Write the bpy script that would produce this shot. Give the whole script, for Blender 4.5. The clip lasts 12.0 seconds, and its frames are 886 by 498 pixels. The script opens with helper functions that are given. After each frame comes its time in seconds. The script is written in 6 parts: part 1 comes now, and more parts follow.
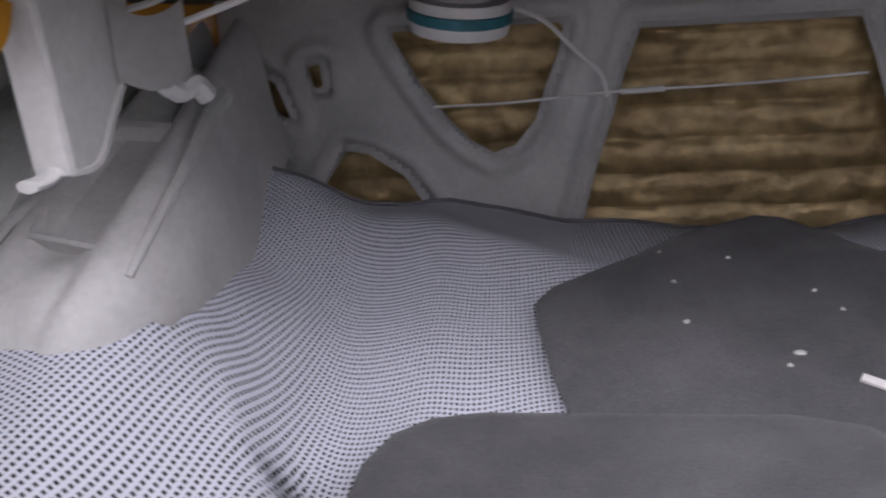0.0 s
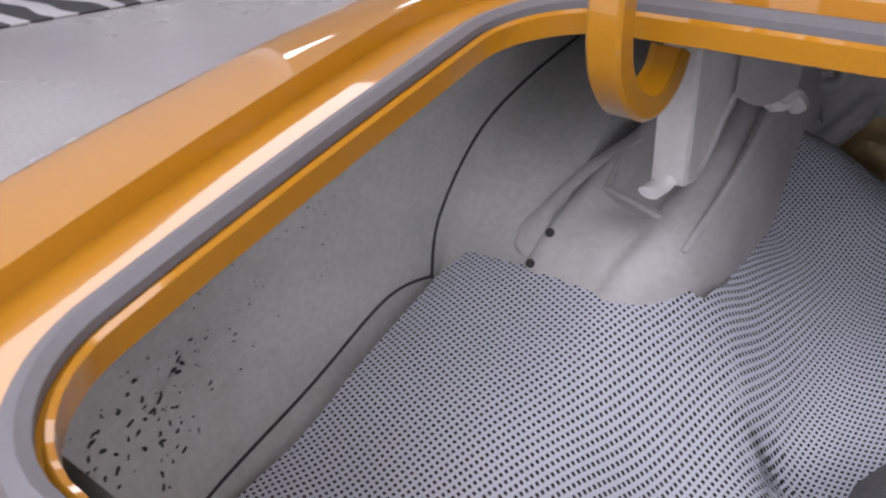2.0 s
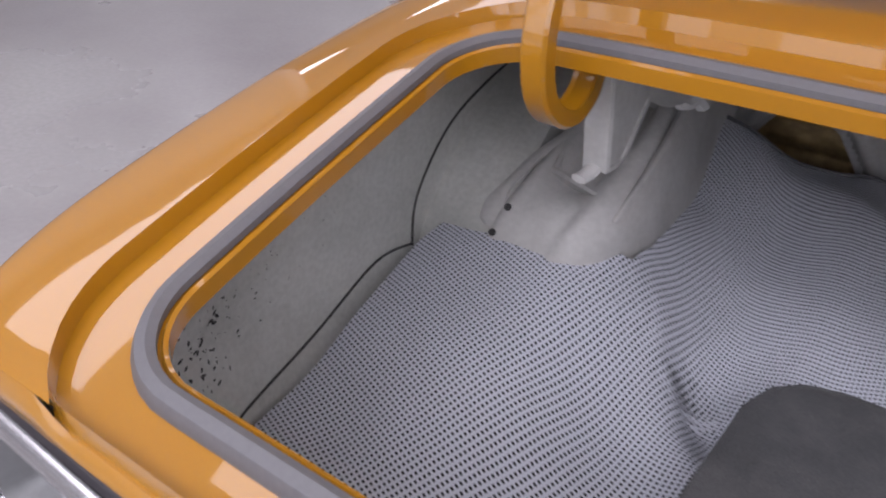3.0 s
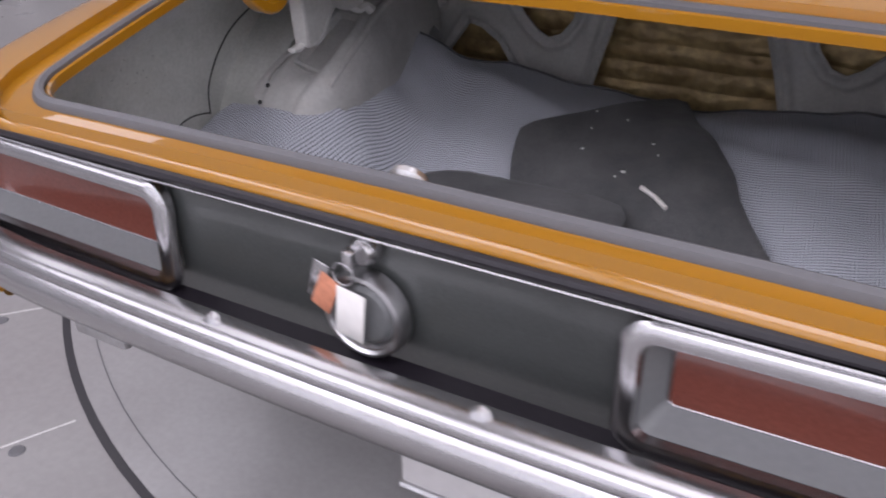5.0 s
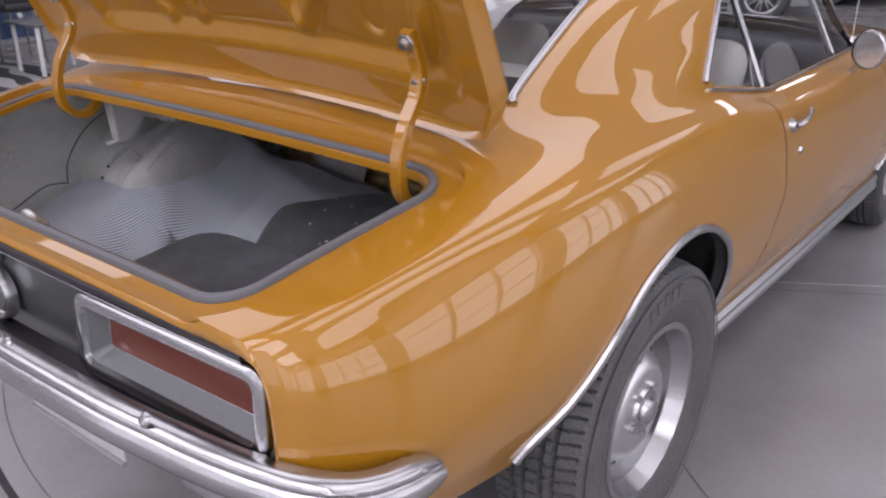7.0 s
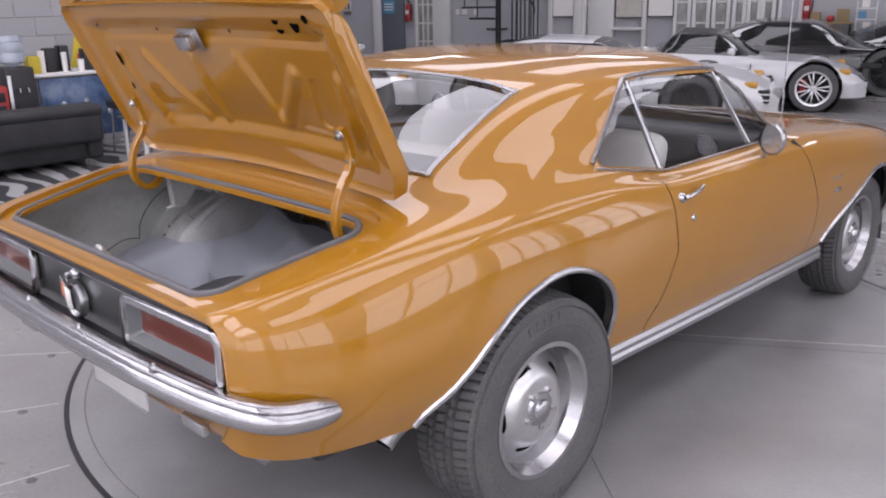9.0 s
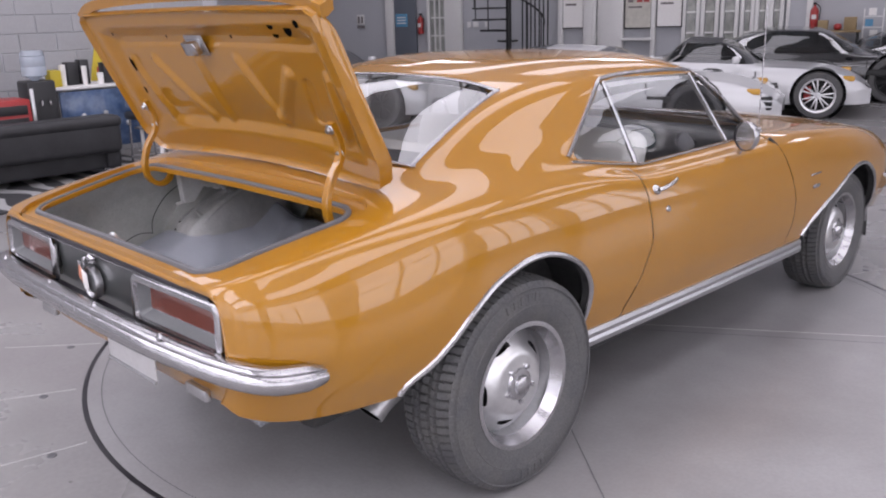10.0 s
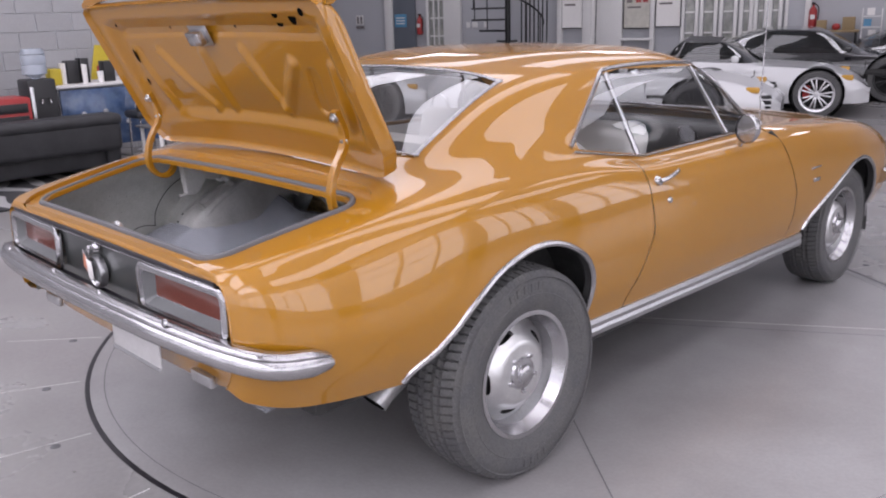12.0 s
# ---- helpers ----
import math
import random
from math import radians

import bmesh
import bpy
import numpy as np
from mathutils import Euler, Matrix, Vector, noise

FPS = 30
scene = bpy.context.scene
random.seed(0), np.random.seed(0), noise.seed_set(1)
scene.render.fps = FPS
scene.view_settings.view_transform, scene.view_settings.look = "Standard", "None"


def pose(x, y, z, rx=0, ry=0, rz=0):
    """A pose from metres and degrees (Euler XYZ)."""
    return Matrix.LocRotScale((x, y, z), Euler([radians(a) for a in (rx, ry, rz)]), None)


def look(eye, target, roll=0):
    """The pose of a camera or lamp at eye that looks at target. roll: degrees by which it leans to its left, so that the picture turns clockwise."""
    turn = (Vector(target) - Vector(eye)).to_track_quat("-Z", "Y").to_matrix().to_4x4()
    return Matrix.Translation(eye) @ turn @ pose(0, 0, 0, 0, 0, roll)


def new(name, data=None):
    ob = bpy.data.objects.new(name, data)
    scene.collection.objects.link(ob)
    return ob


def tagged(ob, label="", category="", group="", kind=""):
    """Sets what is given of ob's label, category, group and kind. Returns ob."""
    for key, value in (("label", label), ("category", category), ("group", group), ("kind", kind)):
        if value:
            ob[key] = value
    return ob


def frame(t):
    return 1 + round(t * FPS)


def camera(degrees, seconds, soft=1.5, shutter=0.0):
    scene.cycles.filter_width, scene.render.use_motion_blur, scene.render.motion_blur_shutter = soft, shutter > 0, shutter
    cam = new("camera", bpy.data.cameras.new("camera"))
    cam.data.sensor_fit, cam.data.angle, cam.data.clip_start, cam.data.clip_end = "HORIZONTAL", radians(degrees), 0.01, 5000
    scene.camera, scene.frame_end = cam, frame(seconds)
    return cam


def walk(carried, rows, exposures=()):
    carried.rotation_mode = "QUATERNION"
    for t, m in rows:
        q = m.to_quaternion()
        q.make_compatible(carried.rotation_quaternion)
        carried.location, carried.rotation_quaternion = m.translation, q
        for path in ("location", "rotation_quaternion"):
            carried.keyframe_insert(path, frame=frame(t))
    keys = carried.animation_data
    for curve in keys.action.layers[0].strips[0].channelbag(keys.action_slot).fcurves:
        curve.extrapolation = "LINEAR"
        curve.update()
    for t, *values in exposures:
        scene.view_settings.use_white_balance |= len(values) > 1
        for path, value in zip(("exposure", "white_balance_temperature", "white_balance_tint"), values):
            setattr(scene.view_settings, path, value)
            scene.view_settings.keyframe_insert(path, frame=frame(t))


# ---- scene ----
import functools

cam = camera(54.3, 12.0, soft=2.0, shutter=0.4)
PATH = [
    (0, (-0.165, 0.096, 0.939), (-0.553, 1.98, 0.39), -3.7),
    (0.5, (-0.228, 0.093, 0.953), (-0.721, 1.94, 0.365), -2.0),
    (0.7, (-0.203, 0.096, 0.958), (-0.818, 1.908, 0.378), -3.0),
    (1, (-0.212, 0.086, 0.977), (-0.891, 1.874, 0.392), -3.2),
    (1.5, (-0.24, 0.011, 1.047), (-1.173, 1.611, 0.292), -3.1),
    (2, (-0.291, 0.002, 1.12), (-1.391, 1.392, 0.195), 1.0),
    (2.5, (-0.252, -0.045, 1.184), (-1.352, 1.29, 0.18), 0.9),
    (4.5, (0.247, -0.484, 1.285), (-0.6, 1.037, 0.3), -0.3),
    (5, (0.468, -0.597, 1.278), (-0.42, 0.913, 0.313), -0.9),
    (5.5, (0.736, -0.582, 1.302), (-0.209, 0.885, 0.324), -1.1),
    (6, (1.042, -0.458, 1.344), (0.08, 1.012, 0.388), 0.2),
    (6.5, (1.278, -0.521, 1.399), (0.21, 0.972, 0.606), 0.2),
    (7, (1.55, -0.606, 1.459), (0.411, 0.852, 0.7), 0.2),
    (7.5, (1.857, -0.658, 1.512), (0.582, 0.741, 0.869), -1.6),
    (9.5, (2.455, -0.928, 1.575), (1.093, 0.427, 1.02), -1.2),
    (10, (2.564, -0.96, 1.55), (1.183, 0.383, 1.013), -1.6),
    (10.5, (2.566, -0.97, 1.545), (1.193, 0.38, 1.006), -1.3),
    (11, (2.567, -0.969, 1.548), (1.199, 0.386, 1.005), -1.3),
    (11.5, (2.561, -0.977, 1.539), (1.19, 0.374, 0.997), -1.4),
    (12, (2.567, -0.986, 1.514), (1.187, 0.361, 0.981), -1.6),
]
walk(cam, [(t, look(eye, target, roll)) for t, eye, target, roll in PATH], exposures=[(0.0, -0.92), (1.2, -0.98), (2.0, -1.15), (2.6, -1.35), (4.5, -1.6), (5.2, -1.75), (6.0, -1.95), (7.5, -1.77), (12.0, -1.62)])

# ---- light ----
world = bpy.data.worlds.new("world")
scene.world = world
world.use_nodes = True
wn = world.node_tree.nodes
sky = wn.new("ShaderNodeTexSky")
sky.sky_type, sky.sun_disc = "NISHITA", False
sky.sun_elevation, sky.sun_rotation = radians(42), radians(100)
world.node_tree.links.new(sky.outputs[0], wn["Background"].inputs[0])
wn["Background"].inputs[1].default_value = 0.12


def lamp(name, m, size, watts, colour=(1, 1, 1)):
    data = bpy.data.lights.new(name, "AREA")
    data.shape, data.size, data.size_y, data.energy, data.color = "RECTANGLE", size[0], size[1], watts, colour
    ob = new(name, data)
    ob.matrix_world = m
    return ob


sun_data = bpy.data.lights.new("sun", "SUN")
sun_data.energy, sun_data.angle, sun_data.color = 0.6, radians(12), (1, 0.96, 0.92)
new("sun", sun_data).matrix_world = look((0, 0, 0), (-0.72, 0.25, -0.64))


# ---- materials ----
def material(name, colour, rough=0.5, metal=0.0, coat=0.0, grain=0.0, scale=20.0, stain=0.0, stain_scale=2.0, bump=0.0,
             spec=0.5, stain_colour=None, emit=0.0, transmission=0.0, alpha=1.0, random=0.0, coat_rough=0.03, coat_ior=1.5):
    m = bpy.data.materials.new(name)
    m.use_nodes = True
    t, n, l = m.node_tree, m.node_tree.nodes, m.node_tree.links
    b = n["Principled BSDF"]
    b.inputs["Base Color"].default_value = (*colour, 1)
    b.inputs["Roughness"].default_value = rough
    b.inputs["Metallic"].default_value = metal
    b.inputs["Coat Weight"].default_value = coat
    b.inputs["Coat Roughness"].default_value = coat_rough
    b.inputs["Coat IOR"].default_value = coat_ior
    b.inputs["Specular IOR Level"].default_value = spec
    b.inputs["Transmission Weight"].default_value = transmission
    b.inputs["Alpha"].default_value = alpha
    if emit:
        b.inputs["Emission Color"].default_value = (*colour, 1)
        b.inputs["Emission Strength"].default_value = emit
    last = None
    co = n.new("ShaderNodeTexCoord")
    if stain:
        a = n.new("ShaderNodeTexNoise")
        a.inputs["Scale"].default_value, a.inputs["Detail"].default_value, a.inputs["Roughness"].default_value = stain_scale, 6, 0.6
        l.new(co.outputs["Object"], a.inputs["Vector"])
        r = n.new("ShaderNodeValToRGB")
        r.color_ramp.elements[0].position, r.color_ramp.elements[1].position = 0.38, 0.68
        l.new(a.outputs["Fac"], r.inputs[0])
        mx = n.new("ShaderNodeMix")
        mx.data_type = "RGBA"
        other = stain_colour or tuple(c * (1 - stain) for c in colour)
        mx.inputs[6].default_value, mx.inputs[7].default_value = (*colour, 1), (*other, 1)
        l.new(r.outputs[0], mx.inputs[0])
        last = mx.outputs[2]
        rr = n.new("ShaderNodeMapRange")
        rr.inputs[3].default_value, rr.inputs[4].default_value = max(0.02, rough * 0.8), min(1, rough * 1.25)
        l.new(a.outputs["Fac"], rr.inputs[0])
        l.new(rr.outputs[0], b.inputs["Roughness"])
    if grain or bump:
        g = n.new("ShaderNodeTexNoise")
        g.inputs["Scale"].default_value, g.inputs["Detail"].default_value = scale, 8
        l.new(co.outputs["Object"], g.inputs["Vector"])
        if grain:
            h = n.new("ShaderNodeMapRange")
            h.inputs[1].default_value, h.inputs[2].default_value = 0.3, 0.7
            h.inputs[3].default_value, h.inputs[4].default_value = 1 - grain, 1 + grain
            l.new(g.outputs["Fac"], h.inputs[0])
            mu = n.new("ShaderNodeVectorMath")
            mu.operation = "SCALE"
            if last:
                l.new(last, mu.inputs[0])
            else:
                mu.inputs[0].default_value = colour
            l.new(h.outputs[0], mu.inputs["Scale"])
            last = mu.outputs[0]
        if bump:
            bp = n.new("ShaderNodeBump")
            bp.inputs["Strength"].default_value, bp.inputs["Distance"].default_value = bump, 0.01
            l.new(g.outputs["Fac"], bp.inputs["Height"])
            l.new(bp.outputs[0], b.inputs["Normal"])
    if random:
        oi = n.new("ShaderNodeObjectInfo")
        h = n.new("ShaderNodeMapRange")
        h.inputs[3].default_value, h.inputs[4].default_value = 1 - random, 1 + random
        l.new(oi.outputs["Random"], h.inputs[0])
        mu = n.new("ShaderNodeVectorMath")
        mu.operation = "SCALE"
        if last:
            l.new(last, mu.inputs[0])
        else:
            mu.inputs[0].default_value = colour
        l.new(h.outputs[0], mu.inputs["Scale"])
        last = mu.outputs[0]
    if last:
        l.new(last, b.inputs["Base Color"])
    return m


def glass(name, tint=(0.9, 0.93, 0.92), mirror=0.10):
    m = bpy.data.materials.new(name)
    m.use_nodes = True
    n, l = m.node_tree.nodes, m.node_tree.links
    n.remove(n["Principled BSDF"])
    tr, gl, mx, fr = (n.new("ShaderNode" + k) for k in ("BsdfTransparent", "BsdfGlossy", "MixShader", "LayerWeight"))
    tr.inputs[0].default_value = (*tint, 1)
    gl.inputs["Roughness"].default_value = 0.01
    fr.inputs["Blend"].default_value = 0.5
    pw = n.new("ShaderNodeMath")
    pw.operation = "POWER"
    pw.inputs[1].default_value = 4.0
    l.new(fr.outputs["Facing"], pw.inputs[0])
    ad = n.new("ShaderNodeMath")
    ad.operation = "ADD"
    ad.inputs[1].default_value = mirror
    ad.use_clamp = True
    l.new(pw.outputs[0], ad.inputs[0])
    l.new(ad.outputs[0], mx.inputs[0])
    l.new(tr.outputs[0], mx.inputs[1])
    l.new(gl.outputs[0], mx.inputs[2])
    l.new(mx.outputs[0], n["Material Output"].inputs[0])
    return m


M_PAINT = material("orange_paint", (0.35, 0.155, 0.005), 0.45, 0.0, 1.0, grain=0.03, scale=900, stain=0.06, stain_scale=1.2, coat_rough=0.03, coat_ior=1.66, spec=0.25)
M_CHROME = material("chrome", (0.48, 0.475, 0.485), 0.24, 1.0, grain=0.02, scale=60, stain=0.06, stain_scale=3)
M_CHROME_DULL = material("dull_chrome", (0.50, 0.50, 0.51), 0.32, 1.0, grain=0.08, scale=90, bump=0.03)
M_STEEL = material("polished_wheel_steel", (0.72, 0.72, 0.72), 0.32, 1.0, grain=0.05, scale=40, stain=0.15, stain_scale=7)
M_BLACK = material("satin_black_panel", (0.055, 0.059, 0.058), 0.36, 0.0, 0.3, grain=0.15, scale=300, stain=0.2, stain_scale=3)
# black for real trim, and for the shade strip above the bumper
M_TRIM_AND_SHADE = material("black_trim_and_shade", (0.012, 0.010, 0.014), 0.35, grain=0.2, scale=200)
M_SILVER = material("silver_housing", (0.15, 0.155, 0.158), 0.45, 0.2, grain=0.06, scale=150)
M_LENS = material("red_lens", (0.145, 0.045, 0.033), 0.22, 0.0, 0.5, grain=0.12, scale=220, bump=0.05)
M_RUBBER = material("tyre_rubber", (0.075, 0.075, 0.078), 0.72, grain=0.25, scale=180, stain=0.25, stain_scale=9, stain_colour=(0.10, 0.098, 0.095), bump=0.06)
M_SEAL = material("grey_rubber_seal", (0.115, 0.115, 0.122), 0.55, grain=0.05, scale=250, bump=0.02)
M_PRIMER = material("grey_primer", (0.53, 0.54, 0.515), 0.7, grain=0.08, scale=140, stain=0.4, stain_scale=5, stain_colour=(0.39, 0.40, 0.375), bump=0.12)
M_PRIMER_LIGHT = material("light_grey_paint", (0.54, 0.54, 0.525), 0.6, grain=0.06, scale=120, stain=0.25, stain_scale=7, bump=0.08)
# for real dark parts; its near-black also stands in for shade under the shelf
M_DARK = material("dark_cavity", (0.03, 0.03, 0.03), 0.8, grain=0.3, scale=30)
M_HOLE = material("black_hole", (0.004, 0.004, 0.004), 0.9, spec=0.0, grain=0.2, scale=60)
M_MAT = material("charcoal_carpet", (0.082, 0.084, 0.087), 0.9, grain=0.3, scale=700, stain=0.3, stain_scale=9, stain_colour=(0.13, 0.13, 0.134), bump=0.3, spec=0.2)
M_GOLD = material("gold_foil_insulation", (0.52, 0.395, 0.195), 0.42, 0.35, grain=0.3, scale=34, stain=0.55, stain_scale=9, stain_colour=(0.27, 0.19, 0.09), bump=0.5)
b = M_MAT.node_tree.nodes["Principled BSDF"]
b.inputs["Sheen Weight"].default_value, b.inputs["Sheen Roughness"].default_value = 0.15, 0.35
M_GLASS = glass("clear_glass", (0.95, 0.96, 0.96), mirror=0.10)
M_WHITE_PLASTIC = material("white_plastic", (0.75, 0.75, 0.73), 0.45, grain=0.04, scale=90)
M_PAPER = material("white_paper", (0.78, 0.76, 0.74), 0.8, grain=0.05, scale=60)
M_TAN = material("parchment_vinyl", (0.58, 0.57, 0.55), 0.55, grain=0.06, scale=200, bump=0.1)
M_BLACK_VINYL = material("black_vinyl", (0.02, 0.02, 0.022), 0.45, grain=0.1, scale=200, bump=0.1)


def liner_material():
    """White basket weave with black points, five millimetres apart."""
    m = material("black_white_woven_cloth", (0.6, 0.6, 0.66), 0.75, bump=0.0)
    n, l = m.node_tree.nodes, m.node_tree.links
    b = n["Principled BSDF"]
    co = n.new("ShaderNodeTexCoord")
    sx = n.new("ShaderNodeSeparateXYZ")
    l.new(co.outputs["UV"], sx.inputs[0])

    def wave(out, k):
        a = n.new("ShaderNodeMath"); a.operation = "MULTIPLY"; a.inputs[1].default_value = k
        l.new(out, a.inputs[0])
        s = n.new("ShaderNodeMath"); s.operation = "SINE"
        l.new(a.outputs[0], s.inputs[0])
        r = n.new("ShaderNodeMapRange")
        r.inputs[1].default_value, r.inputs[2].default_value = -0.20, 0.12
        l.new(s.outputs[0], r.inputs[0])
        return r.outputs[0]

    k = 2 * math.pi / 0.0060
    p = n.new("ShaderNodeMath"); p.operation = "MULTIPLY"
    l.new(wave(sx.outputs[0], k), p.inputs[0])
    l.new(wave(sx.outputs[1], k), p.inputs[1])
    dirt = n.new("ShaderNodeTexNoise")
    dirt.inputs["Scale"].default_value = 6
    l.new(co.outputs["Object"], dirt.inputs["Vector"])
    mx = n.new("ShaderNodeMix"); mx.data_type = "RGBA"
    mx.inputs[6].default_value, mx.inputs[7].default_value = (0.63, 0.66, 0.73, 1), (0.006, 0.006, 0.008, 1)
    l.new(p.outputs[0], mx.inputs[0])
    m2 = n.new("ShaderNodeMix"); m2.data_type = "RGBA"; m2.blend_type = "MULTIPLY"
    m2.inputs[0].default_value = 0.25
    l.new(mx.outputs[2], m2.inputs[6])
    l.new(dirt.outputs["Fac"], m2.inputs[7])
    l.new(m2.outputs[2], b.inputs["Base Color"])
    bp = n.new("ShaderNodeBump")
    bp.inputs["Strength"].default_value, bp.inputs["Distance"].default_value = 0.4, 0.001
    l.new(p.outputs[0], bp.inputs["Height"])
    l.new(bp.outputs[0], b.inputs["Normal"])
    return m


M_LINER = liner_material()


# ---- mesh tools ----
def finish(bm, name, smooth=True, sharp=35):
    bmesh.ops.recalc_face_normals(bm, faces=bm.faces)
    me = bpy.data.meshes.new(name)
    for f in bm.faces:
        f.smooth = smooth
    if smooth:
        a = radians(sharp)
        for e in bm.edges:
            if len(e.link_faces) == 2 and e.calc_face_angle(0) > a:
                e.smooth = False
    bm.to_mesh(me)
    bm.free()
    return me


def part(name, bm, mat, parent=None, label="", smooth=True, sharp=35, at=None):
    me = finish(bm, name, smooth, sharp) if isinstance(bm, bmesh.types.BMesh) else bm
    if mat and not me.materials:
        me.materials.append(mat)
    ob = new(name, me)
    if parent is not None:
        ob.parent = parent
    if at is not None:
        ob.matrix_local = at
    if label:
        ob["label"] = label
    return ob


def thing(name, m, label, category, group="", kind=""):
    ob = new(name)
    ob.matrix_world = m
    ob.empty_display_size = 0.05
    return tagged(ob, label, category, group, kind)


def box(size, centre=(0, 0, 0), bevel=0.0, segs=2, bm=None, m=None):
    bm = bm or bmesh.new()
    mm = Matrix.Translation(centre) @ Matrix.Diagonal((*size, 1))
    r = bmesh.ops.create_cube(bm, size=1, matrix=(m or Matrix()) @ mm)
    if bevel:
        es = list({e for v in r["verts"] for e in v.link_edges})
        bmesh.ops.bevel(bm, geom=es, offset=bevel, segments=segs, affect="EDGES", profile=0.5)
    return bm


def lathe(profile, segs=48, bm=None, m=None, axis="x", swell=None, closed=False):
    """Turns (radius, along) pairs round an axis. swell(angle, index) changes a radius."""
    bm = bm or bmesh.new()
    m = m or Matrix()
    rows = []
    for i in range(segs):
        a = 2 * math.pi * i / segs
        row = []
        for j, (r, s) in enumerate(profile):
            rr = r + (swell(a, j) if swell else 0)
            v = (s, rr * math.cos(a), rr * math.sin(a)) if axis == "x" else (rr * math.cos(a), rr * math.sin(a), s)
            row.append(bm.verts.new(m @ Vector(v)))
        rows.append(row)
    n = len(profile)
    for i in range(segs):
        p, q = rows[i], rows[(i + 1) % segs]
        for j in range(n if closed else n - 1):
            k = (j + 1) % n
            vs = [p[j], p[k], q[k], q[j]]
            try:
                bm.faces.new(vs)
            except ValueError:
                pass
    bmesh.ops.remove_doubles(bm, verts=bm.verts, dist=1e-5)
    return bm


def tube(path, radius, sides=8, bm=None, closed=False, flat=1.0, up=(0, 0, 1)):
    """A round or flattened bar along a path."""
    bm = bm or bmesh.new()
    pts = [Vector(p) for p in path]
    rings, n = [], len(pts)
    for i, p in enumerate(pts):
        a = pts[(i - 1) % n] if closed or i else p
        b = pts[(i + 1) % n] if closed or i < n - 1 else p
        d = (b - a).normalized()
        u = Vector(up)
        if abs(d.dot(u)) > 0.97:
            u = Vector((1, 0, 0)) if abs(d.x) < 0.9 else Vector((0, 1, 0))
        s = d.cross(u).normalized()
        w = s.cross(d).normalized()
        r = radius(i / max(1, n - 1)) if callable(radius) else radius
        rings.append([bm.verts.new(p + r * (math.cos(2 * math.pi * k / sides) * s + flat * math.sin(2 * math.pi * k / sides) * w)) for k in range(sides)])
    for i in range(n if closed else n - 1):
        p, q = rings[i], rings[(i + 1) % n]
        for k in range(sides):
            bm.faces.new([p[k], p[(k + 1) % sides], q[(k + 1) % sides], q[k]])
    if not closed:
        bm.faces.new(rings[0][::-1])
        bm.faces.new(rings[-1])
    return bm


def sweep(path, section, bm=None, closed=False, up=(0, 0, 1), caps=True):
    """Carries a section of (side, up) pairs along a path."""
    bm = bm or bmesh.new()
    pts, rings = [Vector(p) for p in path], []
    n = len(pts)
    for i, p in enumerate(pts):
        a = pts[(i - 1) % n] if closed or i else p
        b = pts[(i + 1) % n] if closed or i < n - 1 else p
        d = (b - a).normalized()
        s = d.cross(Vector(up)).normalized()
        w = s.cross(d).normalized()
        rings.append([bm.verts.new(p + x * s + z * w) for x, z in section])
    k = len(section)
    for i in range(n if closed else n - 1):
        p, q = rings[i], rings[(i + 1) % n]
        for j in range(k):
            bm.faces.new([p[j], p[(j + 1) % k], q[(j + 1) % k], q[j]])
    if caps and not closed:
        bm.faces.new(rings[0][::-1])
        bm.faces.new(rings[-1])
    return bm


def curve(points, steps=8, closed=False):
    """A smooth line through points."""
    p = [Vector(q) for q in points]
    n, out = len(p), []
    for i in range(n if closed else n - 1):
        a, b = p[(i - 1) % n] if closed or i else p[0], p[i]
        c, d = p[(i + 1) % n], p[(i + 2) % n] if closed or i < n - 2 else p[-1]
        for s in range(steps):
            t = s / steps
            out.append(0.5 * (2 * b + (c - a) * t + (2 * a - 5 * b + 4 * c - d) * t * t + (3 * b - a - 3 * c + d) * t ** 3))
    if not closed:
        out.append(p[-1])
    return out


def rounded(w, h, r, steps=5):
    """A rounded rectangle's outline, centred."""
    out = []
    for cx, cy, a0 in ((w / 2 - r, h / 2 - r, 0), (r - w / 2, h / 2 - r, 90), (r - w / 2, r - h / 2, 180), (w / 2 - r, r - h / 2, 270)):
        for k in range(steps + 1):
            a = radians(a0 + 90 * k / steps)
            out.append((cx + r * math.cos(a), cy + r * math.sin(a)))
    return out


def rings(loops, bm=None, closed=True, first=False, last=False):
    """Skins loops that have equally many points."""
    bm = bm or bmesh.new()
    made = [[bm.verts.new(Vector(p)) for p in lp] for lp in loops]
    n = len(made[0])
    for a, b in zip(made, made[1:]):
        for k in range(n if closed else n - 1):
            bm.faces.new([a[k], a[(k + 1) % n], b[(k + 1) % n], b[k]])
    if first:
        bm.faces.new(made[0][::-1])
    if last:
        bm.faces.new(made[-1])
    return bm


